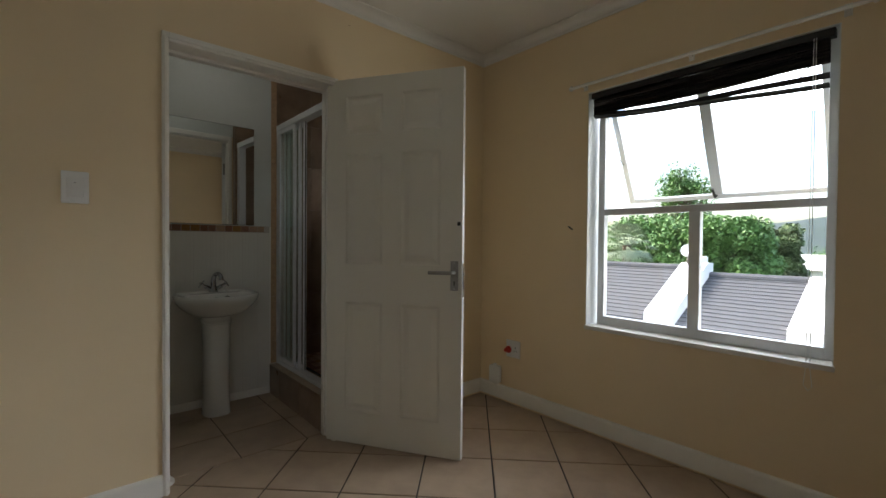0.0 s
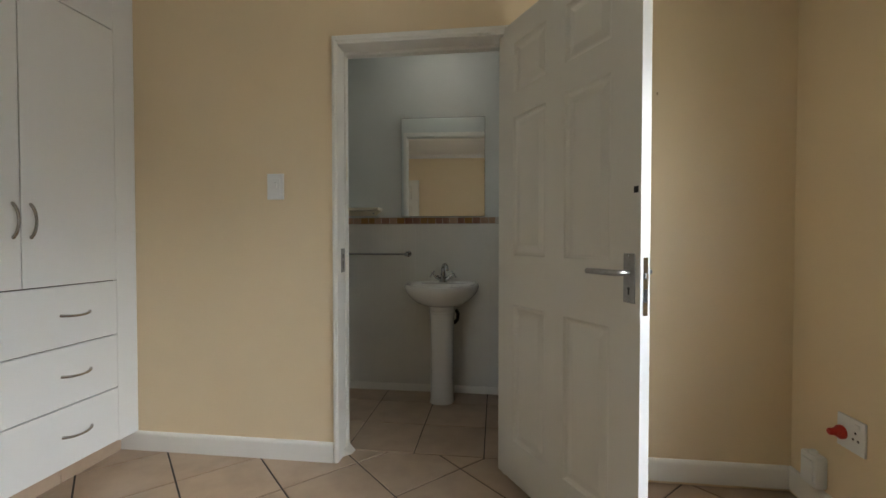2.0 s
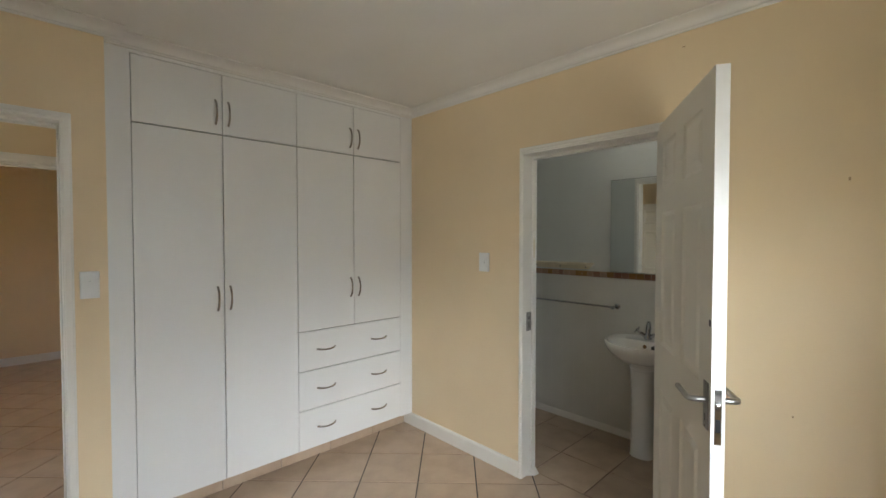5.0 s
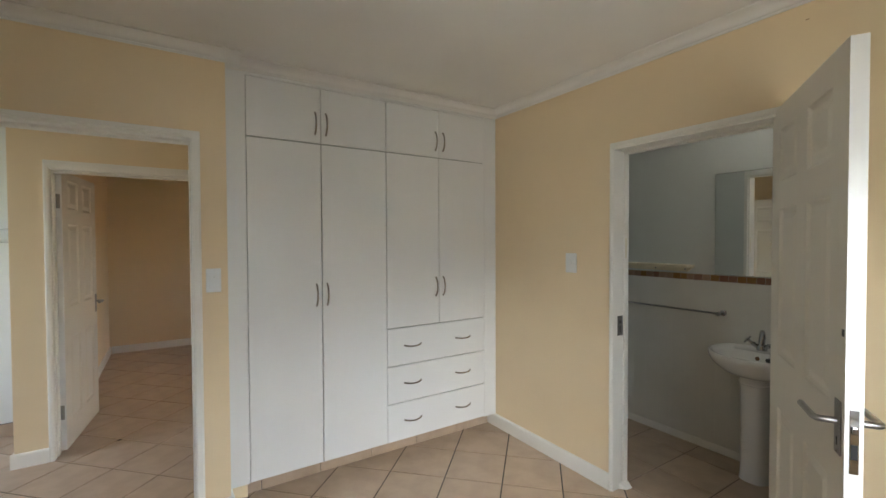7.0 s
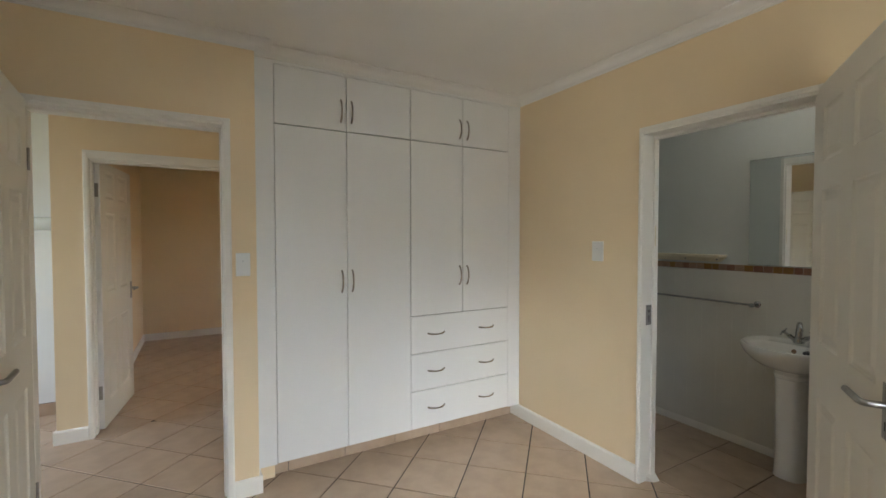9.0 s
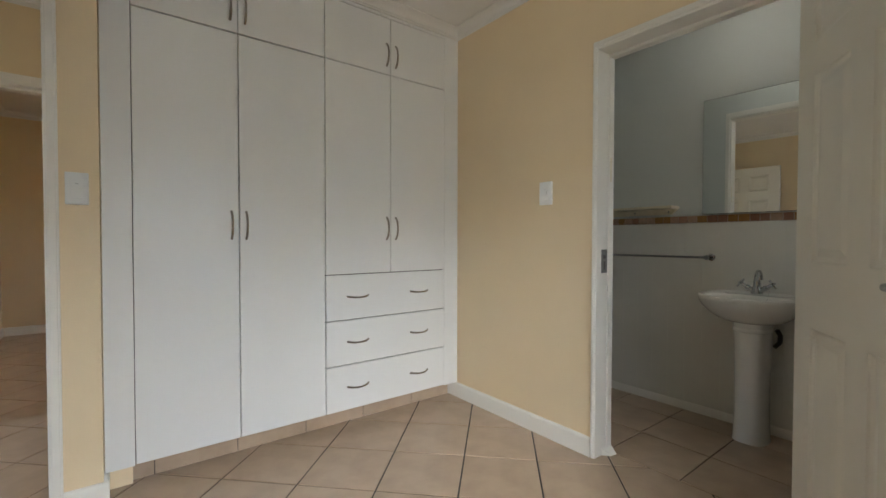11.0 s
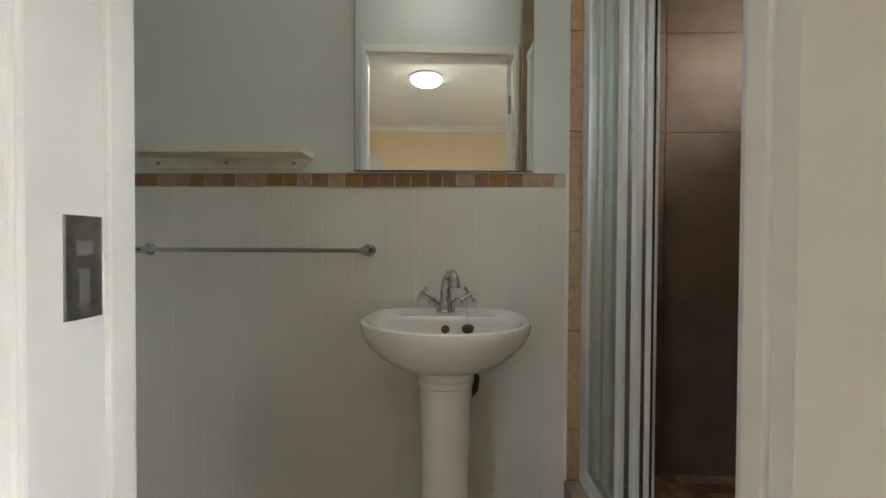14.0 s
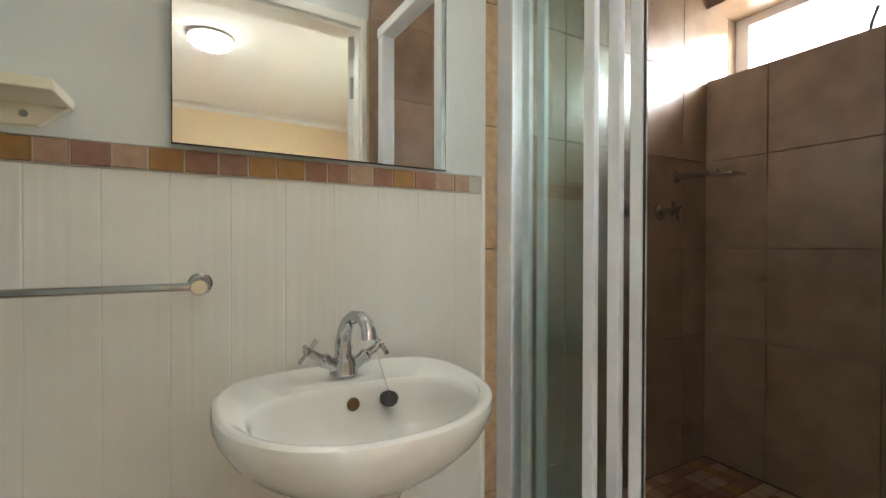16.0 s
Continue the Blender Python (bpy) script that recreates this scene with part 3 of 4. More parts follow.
switch("light_switch", pose(0.056, DY, 1.343, 0, 0, 180), 0.085, 0.126, "white plastic light switch beside the bathroom door")
switch("light_switch", pose(LX, 0.231, 1.285, 0, 0, -90), 0.072, 0.126, "white plastic light switch beside the hall doorway")
sock = thing("wall_socket", "white plastic wall socket low on the wall", "socket", pose(WX, 1.915, 0.392, 0, 0, 90))
part("plate", box((-0.06, 0, -0.06), (0.06, 0.009, 0.06), 0.003), PLASTIC, sock)
for x, z in ((-0.022, 0.012), (-0.034, -0.012), (-0.012, -0.012)):
    part("pin_hole", add_lathe(bmesh.new(), [(0.0045, 0), (0.0045, 0.001)], pose(x, 0.0086, z, -90), 12), RUBBER, sock)
part("switch_rocker", box((-0.04, 0.008, 0.03), (-0.02, 0.013, 0.045), 0.001), PLASTIC, sock)
plug = thing("plug", "red plastic plug pushed into the wall socket", "plug", pose(WX - 0.009, 1.95, 0.385, 0, 0, 90))
bm = add_lathe(bmesh.new(), [(0.024, 0), (0.025, 0.004), (0.024, 0.012), (0.017, 0.02), (0.013, 0.03), (0.0125, 0.042), (0.009, 0.046)], pose(0, 0, 0, -90), 20)
part("body", bm, REDP, plug, smooth=True)
part("grip", box((-0.021, 0.012, -0.006), (0.021, 0.026, 0.006), 0.004), REDP, plug)
jbox = thing("connection_box", "white plastic connection box above the skirting", "connection box", pose(WX, 2.065, 0.125, 0, 0, 90))
part("housing", box((-0.044, 0, 0), (0.044, 0.046, 0.125), 0.01), PLASTIC, jbox, smooth=True)
part("cover", box((-0.03, 0.044, 0.02), (0.03, 0.051, 0.105), 0.004), PLASTIC, jbox, smooth=True)
part("cable_gland", add_lathe(bmesh.new(), [(0.014, 0), (0.014, 0.01), (0.009, 0.014)], pose(0, 0.024, 0.124), 14), PLASTIC, jbox)
part("cable", tube([(0.0, 0.02, 0.006), (0.0, 0.022, -0.002), (0.02, 0.012, -0.004), (0.05, 0.004, -0.003)], 0.003, 6), PLASTIC, jbox)
# small marks on the wall paint
for x, z, w, h in ((1.825, 1.722, 0.007, 0.013), (1.676, 0.788, 0.005, 0.008), (1.26, 2.384, 0.012, 0.005)):
    mk = part("wall_mark", box((x - w / 2, DY - 0.0008, z - h / 2), (x + w / 2, DY + 0.001, z + h / 2), 0.0003), TILEEDGE)
    tagged(mk, "small brown scuff on the cream wall", "wall mark")
mk = part("wall_mark", box((-0.004, -0.018, -0.004), (0.001, 0.018, 0.004), 0.0004, pose(WX, 1.475, 1.233, 35)), RUBBER)
tagged(mk, "dark scuff on the cream wall near the window", "wall mark")

lamp = thing("ceiling_light", "round frosted glass ceiling light, switched on", "ceiling light", pose(0.68, 0.77, CZ))
part("base", add_lathe(bmesh.new(), [(0.14, 0), (0.148, -0.004), (0.148, -0.02), (0.14, -0.024)], None, 40), CHROME, lamp, smooth=True)
part("shade", add_lathe(bmesh.new(), [(0.138, -0.02), (0.142, -0.03), (0.134, -0.05), (0.11, -0.068), (0.075, -0.082), (0.035, -0.09), (0.004, -0.092)], None, 40), LAMPGLASS, lamp, smooth=True)
bl = thing("ceiling_light", "round frosted glass bathroom ceiling light, switched on", "ceiling light", pose(0.72, 2.79, CZ))
part("base", add_lathe(bmesh.new(), [(0.12, 0), (0.125, -0.004), (0.125, -0.02), (0.12, -0.024)], None, 32), CHROME, bl, smooth=True)
part("shade", add_lathe(bmesh.new(), [(0.12, -0.02), (0.125, -0.03), (0.115, -0.05), (0.09, -0.065), (0.05, -0.076), (0.004, -0.08)], None, 32), BATHLAMP, bl, smooth=True)

# ---- wardrobe ----
def bow_handle(parent, c, vertical, L=0.135):
    """A chrome bow handle standing off the face x = c[0]."""
    pts, rad = [], []
    for k in range(11):
        u = -1 + 2 * k / 10
        off = 0.028 * (1 - u * u) ** 0.7 if abs(u) < 1 else 0
        a = u * L / 2
        pts.append((c[0] + off, c[1] + (0 if vertical else a), c[2] + (a if vertical else -0.006 * (1 - u * u))))
        rad.append(0.0065 - 0.0015 * (1 - abs(u)))
    return part("handle", tube(pts, rad, 8), HANDLE, parent, "chrome bow handle", smooth=True)


def front(name, parent, y0, y1, z0, z1, label=""):
    return part(name, box((-0.726, y0 + 0.0023, z0 + 0.0032), (-0.708, y1 - 0.0023, z1 - 0.0032), 0.0015), MELAMINE, parent, label)


wa = thing("wardrobe", "white built-in wardrobe unit with two tall doors and two top cupboards", "wardrobe", pose(-1.0, 0.8, 0) @ pose(1.0, -0.8, 0), group="built-in wardrobe units")
bm = box((-1.30, 0.303, 0.098), (-0.73, 1.2745, 2.448))
# carcass coloured dark so that the gaps between the white fronts look shaded
part("carcass", bm, GAP_GREY, wa)
bm = box((-0.7298, 0.303, 0.098), (-0.7085, 0.407, 2.45), 0.001)
part("filler_panel", bm, MELAMINE, wa)
part("top_filler", box((-0.7297, 0.408, 2.433), (-0.7095, 1.2745, 2.45)), MELAMINE, wa)
for y0, y1, hy in ((0.408, 0.834, 0.799), (0.834, 1.275, 0.866)):
    bow_handle(front("door", wa, y0, y1, 0.100, 2.09), (-0.709, hy, 1.157), True)
    bow_handle(front("top_door", wa, y0, y1, 2.09, 2.432), (-0.709, hy, 2.214), True)
wb = thing("wardrobe", "white built-in wardrobe unit with doors above three wide drawers", "wardrobe", group="built-in wardrobe units")
# same dark colour for the shade in this unit's gaps
part("carcass", box((-1.30, 1.2755, 0.098), (-0.73, 2.228, 2.448)), GAP_GREY, wb)
part("filler_panel", box((-0.7298, 2.113, 0.098), (-0.7085, 2.228, 2.45), 0.001), MELAMINE, wb)
part("top_filler", box((-0.7297, 1.2755, 2.433), (-0.7095, 2.113, 2.45)), MELAMINE, wb)
for y0, y1, hy in ((1.275, 1.694, 1.666), (1.694, 2.113, 1.73)):
    bow_handle(front("door", wb, y0, y1, 0.887, 2.09), (-0.709, hy, 1.157), True)
    bow_handle(front("top_door", wb, y0, y1, 2.09, 2.432), (-0.709, hy, 2.208), True)
for z0, z1 in ((0.100, 0.364), (0.364, 0.624), (0.624, 0.887)):
    dr = front("drawer", wb, 1.275, 2.113, z0, z1)
    for hy in (1.473, 1.905):
        bow_handle(dr, (-0.709, hy, (z0 + z1) / 2 + 0.004), False)
plinth = structure("plinth", box((-1.3, 0.303, 0), (-0.80, DY - 0.002, 0.096)), GROUT, "beige tiled plinth under the wardrobe", "plinth")
y = 0.304
for w in (0.18, 0.355, 0.355, 0.355, 0.355, 0.31):
    part("tile", box((-0.80, y, 0.0), (-0.792, min(y + w, DY - 0.003) - 0.004, 0.095), 0.0015), TILE, plinth)
    y += w

# ---- bathroom ----
bn = thing("washbasin", "white ceramic washbasin on a pedestal", "washbasin", pose(0.767, 0, 0))
CB = 3.07


def reach(c, si, a, b, p):
    """How far a rounded oval of half-sizes a and b reaches in the direction (c, si)."""
    return (abs(c / a) ** p + abs(si / b) ** p) ** (-1 / p)


def oval(a, back, front, cy, z, square=3.4, round_=2.15, n=64):
    """A D-shaped ring: squarer towards the wall, rounder in front."""
    pts = []
    for k in range(n):
        c, si = math.cos(2 * math.pi * k / n), math.sin(2 * math.pi * k / n)
        d = reach(c, si, a, back, square) if si > 0 else reach(c, si, a, front, round_)
        pts.append((c * d, cy + si * d, z))
    return pts


rings = [oval(0.095, 0.12, 0.085, 3.10, 0.640), oval(0.122, 0.13, 0.125, 3.09, 0.648), oval(0.160, 0.15, 0.165, 3.08, 0.665), oval(0.198, 0.165, 0.200, 3.075, 0.695), oval(0.228, 0.172, 0.226, CB, 0.728), oval(0.241, 0.175, 0.240, CB, 0.752), oval(0.2465, 0.176, 0.246, CB, 0.769), oval(0.2470, 0.176, 0.2465, CB, 0.780), oval(0.2445, 0.1755, 0.244, CB, 0.788), oval(0.239, 0.174, 0.238, CB, 0.7915), oval(0.232, 0.170, 0.230, CB, 0.791), oval(0.224, 0.165, 0.222, CB, 0.7875),
         oval(0.202, 0.116, 0.160, 3.0, 0.785, 2.9), oval(0.197, 0.112, 0.155, 3.0, 0.781, 2.9), oval(0.193, 0.109, 0.150, 3.0, 0.770, 2.9), oval(0.186, 0.103, 0.143, 3.0, 0.740, 2.8), oval(0.170, 0.093, 0.128, 2.998, 0.708, 2.6), oval(0.136, 0.074, 0.100, 2.995, 0.686, 2.3), oval(0.085, 0.05, 0.06, 2.99, 0.678, 2.1), oval(0.022, 0.022, 0.022, 2.985, 0.676, 2.0)]
part("bowl", skin(bmesh.new(), rings), CERAMIC, bn, smooth=True)


def ped(s, z, n=40):
    pts = []
    for k in range(n):
        a = 2 * math.pi * k / n
        c, si = math.cos(a), math.sin(a)
        pts.append((0.078 * s * math.copysign(abs(c) ** 0.7, c), 3.105 + (0.10 * s) * math.copysign(abs(si) ** 0.8, si), z))
    return pts


part("pedestal", skin(bmesh.new(), [ped(1.06, 0), ped(1.02, 0.02), ped(0.96, 0.15), ped(0.97, 0.35), ped(1.03, 0.55), ped(1.05, 0.590), ped(1.05, 0.594), ped(1.10, 0.597), ped(1.12, 0.606), ped(1.11, 0.614), ped(1.08, 0.617), ped(1.12, 0.655)]), CERAMIC, bn, smooth=True)
ov = part("overflow", add_lathe(bmesh.new(), [(0.012, 0), (0.013, 0.002), (0.010, 0.003), (0.009, 0.0015), (0.002, 0.001)], pose(-0.001, 3.1035, 0.748, 78), 18), DARKHOLE, bn, "dark brass overflow hole", smooth=True)
part("drain", add_lathe(bmesh.new(), [(0.022, 0), (0.022, 0.003), (0.014, 0.003), (0.012, 0.001)], pose(0, 2.985, 0.676), 18), CHROME, bn)
part("waste_hose", tube([(0.085, 3.19, 0.60), (0.098, 3.20, 0.57), (0.094, 3.21, 0.53), (0.07, 3.215, 0.50)], 0.012, 10), RUBBER, bn, "black waste hose", smooth=True)
tap = thing("basin_mixer_tap", "chrome mixer tap with cross handles on the washbasin", "tap", pose(0.765, 3.165, 0.791))
part("body", add_lathe(bmesh.new(), [(0.029, 0), (0.030, 0.004), (0.027, 0.010), (0.0265, 0.025), (0.021, 0.036), (0.017, 0.044)], None, 24), CHROME, tap, smooth=True)
sp_pts = [(0, 0, 0.03), (0, 0.002, 0.065), (0, -0.002, 0.085), (0, -0.012, 0.103), (0, -0.03, 0.115), (0, -0.052, 0.116), (0, -0.068, 0.106), (0, -0.074, 0.092), (0, -0.075, 0.078)]
sp_pts = [(-0.42 * q, 0.92 * q, h * 1.06) for _, q, h in sp_pts]
part("spout", tube(sp_pts, [0.0185, 0.0165, 0.0155, 0.0145, 0.014, 0.0135, 0.014, 0.015, 0.015], 16), CHROME, tap, smooth=True)
part("spout_collar", tube([(0, 0.001, 0.05), (0, 0.002, 0.06)], 0.0185, 18), CHROME, tap, smooth=True)
for s in (-1, 1):
    e0, e1 = Vector((s * 0.012, -0.004, 0.014)), Vector((s * 0.072, -0.012, 0.056))
    d = (e1 - e0).normalized()
    arm = part("arm", tube([e0, e0 + d * 0.03, e0 + d * 0.034, e0 + d * 0.042, e0 + d * 0.046, e1], [0.014, 0.0125, 0.015, 0.015, 0.010, 0.008], 14), CHROME, tap, smooth=True)
    side = d.orthogonal().normalized()
    up = d.cross(side)
    hb = tube([e1 - d * 0.006, e1 + d * 0.012], [0.0095, 0.007], 12)
    for q in range(4):
        a = math.pi / 4 + q * math.pi / 2
        w = math.cos(a) * side + math.sin(a) * up
        add_tube(hb, [e1 + d * 0.003 + w * 0.006, e1 + d * 0.003 + w * 0.028], [0.0042, 0.0058], 8)
    part("cross_handle", hb, CHROME, arm, smooth=True)
pl = thing("basin_plug", "black rubber basin plug hanging from a chain", "plug")
part("stopper", add_lathe(bmesh.new(), [(0.015, 0), (0.018, 0.003), (0.0185, 0.010), (0.014, 0.013), (0.004, 0.014)], pose(0.834, 3.088, 0.748, 28, 0, -10), 20), RUBBER, pl, smooth=True)
ch = bmesh.new()
c0, c1 = Vector((0.829, 3.15, 0.838)), Vector((0.834, 3.083, 0.762))
for k in range(22):
    bmesh.ops.create_icosphere(ch, subdivisions=1, radius=0.0017, matrix=Matrix.Translation(c0.lerp(c1, k / 21)))
part("chain", ch, CHROME, pl, "beaded chrome chain")

mir = thing("mirror", "frameless rectangular wall mirror above the basin", "mirror")
mir.matrix_basis = pose(1.049, BW - 0.0062, 0, 0, 0, 1.8)
part("glass", box((-0.589, -0.0063, 1.249), (-0.002, -0.0023, 1.938)), MIRROR, mir)
part("backing", box((-0.591, -0.0021, 1.247), (0.0, 0.0, 1.941)), RUBBER, mir, "dark silvered edge")
shelf = thing("wall_shelf", "small cream-painted wooden wall shelf above the tile border", "shelf")
part("board", box((-0.258, 3.128, 1.290), (0.316, BW - 0.006, 1.308), 0.002), PINE, shelf)
bm = skin(bmesh.new(), [[(x, yy, z) for x, z in ((-0.215, 1.256), (0.272, 1.256), (0.312, 1.290), (-0.255, 1.290))] for yy in (3.226, BW - 0.0062)])
back = part("back_rail", bm, PINE, shelf)
for x in (-0.205, 0.028, 0.255):
    part("screw", add_lathe(bmesh.new(), [(0.006, 0), (0.006, 0.002), (0.002, 0.001)], pose(x, 3.2262, 1.273, 90), 12), STEEL, back)
tr = thing("towel_rail", "chrome towel rail mounted on the white boards", "towel rail")
part("bar", tube([(-0.255, 3.188, 0.983), (0.504, 3.188, 0.983)], 0.0075, 14), CHROME, tr, smooth=True)
for x in (-0.255, 0.504):
    part("post", add_lathe(bmesh.new(), [(0.022, 0), (0.022, 0.004), (0.018, 0.008), (0.013, 0.01), (0.013, 0.068), (0.0145, 0.07), (0.0145, 0.084), (0.013, 0.086)], pose(x, BW + 0.001, 0.983, 90), 22), CHROME, tr, smooth=True)

# shower
kerb = structure("shower_kerb", box((1.173, DY2, 0), (1.31, SY, 0.205)), WGROUT, "low tiled shower kerb", "kerb")
for y0, y1 in ((2.360, 2.70), (2.70, 3.04), (3.04, BW - 0.002)):
    part("tile", box((1.164, y0 + 0.002, 0.0), (1.174, y1 - 0.002, 0.212), 0.001), WALLTILE, kerb)
    part("tile", box((1.164, y0 + 0.002, 0.204), (1.315, y1 - 0.002, 0.214), 0.001), TILE, kerb)
structure("shower_tray", box((1.31, 2.405, 0), (SX + 0.01, SY + 0.01, 0.222)), WGROUT, "raised shower floor under brown mosaic", "shower floor")
enc = thing("shower_enclosure", "white aluminium shower enclosure with sliding glass panels pushed open", "shower enclosure")
part("wall_channel", box((1.216, 3.205, 0.216), (1.274, SY - 0.001, 1.995), 0.004), ALU, enc)
part("side_channel", box((1.216, 2.416, 0.216), (1.274, 2.462, 1.995), 0.004), ALU, enc)
part("top_track", box((1.212, 2.417, 1.955), (1.278, SY - 0.003, 1.998), 0.004), ALU, enc)
part("bottom_track", box((1.214, 2.418, 0.2145), (1.276, SY - 0.003, 0.242), 0.004), ALU, enc)
for x, y0, y1 in ((1.224, 2.915, 3.215), (1.243, 2.868, 3.168), (1.262, 2.830, 3.130)):
    st = bmesh.new()
    for lo, hi in [((x - 0.008, y0, 0.245), (x + 0.008, y0 + 0.028, 1.955)), ((x - 0.008, y1 - 0.028, 0.245), (x + 0.008, y1, 1.955)), ((x - 0.007, y0 + 0.02, 0.245), (x + 0.007, y1 - 0.02, 0.275)), ((x - 0.007, y0 + 0.02, 1.925), (x + 0.007, y1 - 0.02, 1.955))]:
        add_box(st, lo, hi, 0.002)
    sl = part("sliding_panel", st, ALU, enc)
    gp = part("glass", box((x - 0.002, y0 + 0.024, 0.27), (x + 0.002, y1 - 0.024, 1.93)), SHGLASS, sl, "greenish glass pane")
    gp.visible_shadow = False
part("seal", box((1.2565, 2.8275, 0.245), (1.2615, 2.8305, 1.955), 0.0005), RUBBER, enc, "black rubber seal")
for x, z in ((1.771, 1.187), (1.953, 1.181)):
    v = thing("shower_valve", "chrome shower valve with a cross handle on the tiled wall", "valve", pose(x, SY, z, 90, 0, 0), group="shower valves")
    part("flange", add_lathe(bmesh.new(), [(0.032, 0), (0.031, 0.006), (0.022, 0.012), (0.014, 0.016)], None, 24), CHROME, v, smooth=True)
    part("stem", tube([(0, 0, 0.012), (0, 0, 0.05)], [0.013, 0.010], 14), CHROME, v, smooth=True)
    hb = tube([(0, 0, 0.044), (0, 0, 0.07)], [0.012, 0.009], 14)
    for q in range(4):
        a = 0.5 + q * math.pi / 2
        add_tube(hb, [(0.008 * math.cos(a), 0.008 * math.sin(a), 0.058), (0.034 * math.cos(a), 0.034 * math.sin(a), 0.06)], [0.005, 0.0065], 8)
    part("cross_handle", hb, CHROME, v, smooth=True)
soap = thing("soap_holder", "chrome soap holder on the tiled shower wall", "soap holder")
part("flange", add_lathe(bmesh.new(), [(0.022, 0), (0.021, 0.006), (0.012, 0.010)], pose(2.045, SY, 1.312, 90), 20), CHROME, soap, smooth=True)
part("arm", tube([(2.045, SY - 0.005, 1.312), (2.045, SY - 0.15, 1.312)], 0.0115, 14), CHROME, soap, smooth=True)
part("tray", box((2.03, 3.07, 1.298), (2.12, 3.15, 1.308), 0.004), CHROME, soap, smooth=True)
w2 = thing("window_2", "small high white aluminium shower window", "window", kind="structure")
fb = bmesh.new()
for lo, hi in [((2.44, 3.225, 1.69), (2.48, 3.284, 1.995)), ((2.44, 2.552, 1.69), (2.48, 2.60, 1.995)), ((2.44, 2.59, 1.69), (2.48, 3.23, 1.73)), ((2.44, 2.59, 1.95), (2.48, 3.23, 1.995))]:
    add_box(fb, lo, hi, 0.003)
part("window_frame", fb, ALU, w2)
pn = part("pane", box((2.458, 2.595, 1.725), (2.462, 3.23, 1.955)), GLASS, w2)
pn.visible_shadow = False
part("window_stay", tube([(2.43, 2.86, 1.73), (2.41, 2.85, 1.78), (2.40, 2.83, 1.83)], 0.006, 8), RUBBER, w2, "dark window stay")

# hall details
wl = thing("wall_light", "frosted glass cylinder wall light in the hall", "wall light", pose(-2.62, -1.04, 1.54))
part("mount", box((0, -0.03, -0.03), (0.03, 0.03, 0.03), 0.004), CHROME, wl)
part("shade", tube([(0.07, -0.09, 0), (0.07, -0.085, 0), (0.07, 0.085, 0), (0.07, 0.09, 0)], [0.04, 0.052, 0.052, 0.04], 24), mat("unlit_frosted_glass", (0.72, 0.76, 0.75), 0.2), wl, smooth=True)
hs = structure("hall_skirting", box((-2.62, -2.6, 0), (-2.612, -0.9, 0.1)), GROUT, "beige tile skirting in the hall", "baseboard")
y = -0.9
while y > -2.5:
    part("tile", box((-2.612, y - 0.348, 0), (-2.605, y, 0.098), 0.001), TILE, hs)
    y -= 0.352

# ---- outside ----
structure("ground", box((2.7, -400, -3.4), (600, 400, -3.2)), GRASS, "grassy ground between the neighbouring houses", "ground")
house = thing("neighbouring_house", "white plastered house with grey tiled roofs and parapets", "house")
part("wall", box((9.35, -8, -3.2), (13.1, 14, -0.56)), PLASTER, house)


def roof(y0, y1, ze, zr):
    xe, xr = 9.15, 11.2
    n = 15
    bm = bmesh.new()
    for k in range(n):
        u0, u1 = k / n, (k + 1) / n + 0.02
        p = lambda u, dz: (xe + (xr - xe) * u, ze + (zr - ze) * u + dz)
        (xa, za), (xb, zb) = p(u0, 0.035), p(u1, 0.012)
        for j in range(int((y1 - y0) / 0.3) + 1):
            ya, yb = y0 + j * 0.3, min(y0 + j * 0.3 + 0.297, y1)
            if yb - ya < 0.02:
                continue
            skin(bm, [[(xa, ya, za - 0.03), (xb, ya, zb - 0.03), (xb, ya, zb), (xa, ya, za)], [(xa, yb, za - 0.03), (xb, yb, zb - 0.03), (xb, yb, zb), (xa, yb, za)]])
    r = part("roof", bm, SLATE, house, "grey interlocking roof tiles")
    part("back_slope", skin(bmesh.new(), [[(xr, yy, zr), (13.3, yy, ze), (13.3, yy, ze - 0.1), (xe + 0.1, yy, ze - 0.1)] for yy in (y0, y1)]), SLATE, r)
    part("ridge", tube([(xr, y0, zr + 0.02), (xr, y1, zr + 0.02)], 0.09, 10), SLATE, r)
    part("gutter", box((9.05, y0, ze - 0.1), (9.17, y1, ze - 0.01), 0.02), PLASTER, r, "white gutter")


def parapet(y0, y1, ze, zr, low=0.0):
    bm = skin(bmesh.new(), [[(9.0, yy, -3.2), (11.4, yy, -3.2), (11.4, yy, zr + 0.2), (11.0, yy, zr + 0.2), (9.0, yy, ze + 0.12)] for yy in (y0, y1)])
    return part("parapet", bm, PLASTER, house, "white plastered parapet")


roof(3.9, 12.0, -0.48, 0.54)
roof(1.55, 3.35, -0.5, 0.39)
roof(-6.0, 1.05, -0.5, 0.36)
parapet(3.35, 3.9, -0.4, 0.5)
parapet(1.05, 1.55, -0.4, 0.3)
for yy, z in ((3.62, 0.85), (1.2, 0.62)):
    part("chimney", box((11.02, yy - 0.16, 0.3), (11.4, yy + 0.16, z), 0.02), PLASTER, house)
dish = thing("satellite_dish", "white round satellite dish on the parapet", "satellite dish", pose(10.95, 3.75, 0.86))
part("pole", tube([(0, 0, -0.2), (0, 0, 0.12)], 0.02, 8), STEEL, dish)
part("reflector", add_lathe(bmesh.new(), [(0.01, 0.0), (0.08, 0.01), (0.14, 0.035), (0.145, 0.045), (0.13, 0.04), (0.02, 0.015)], pose(0, 0, 0.12, 0, -75, 10), 24), PLASTIC, dish, smooth=True)


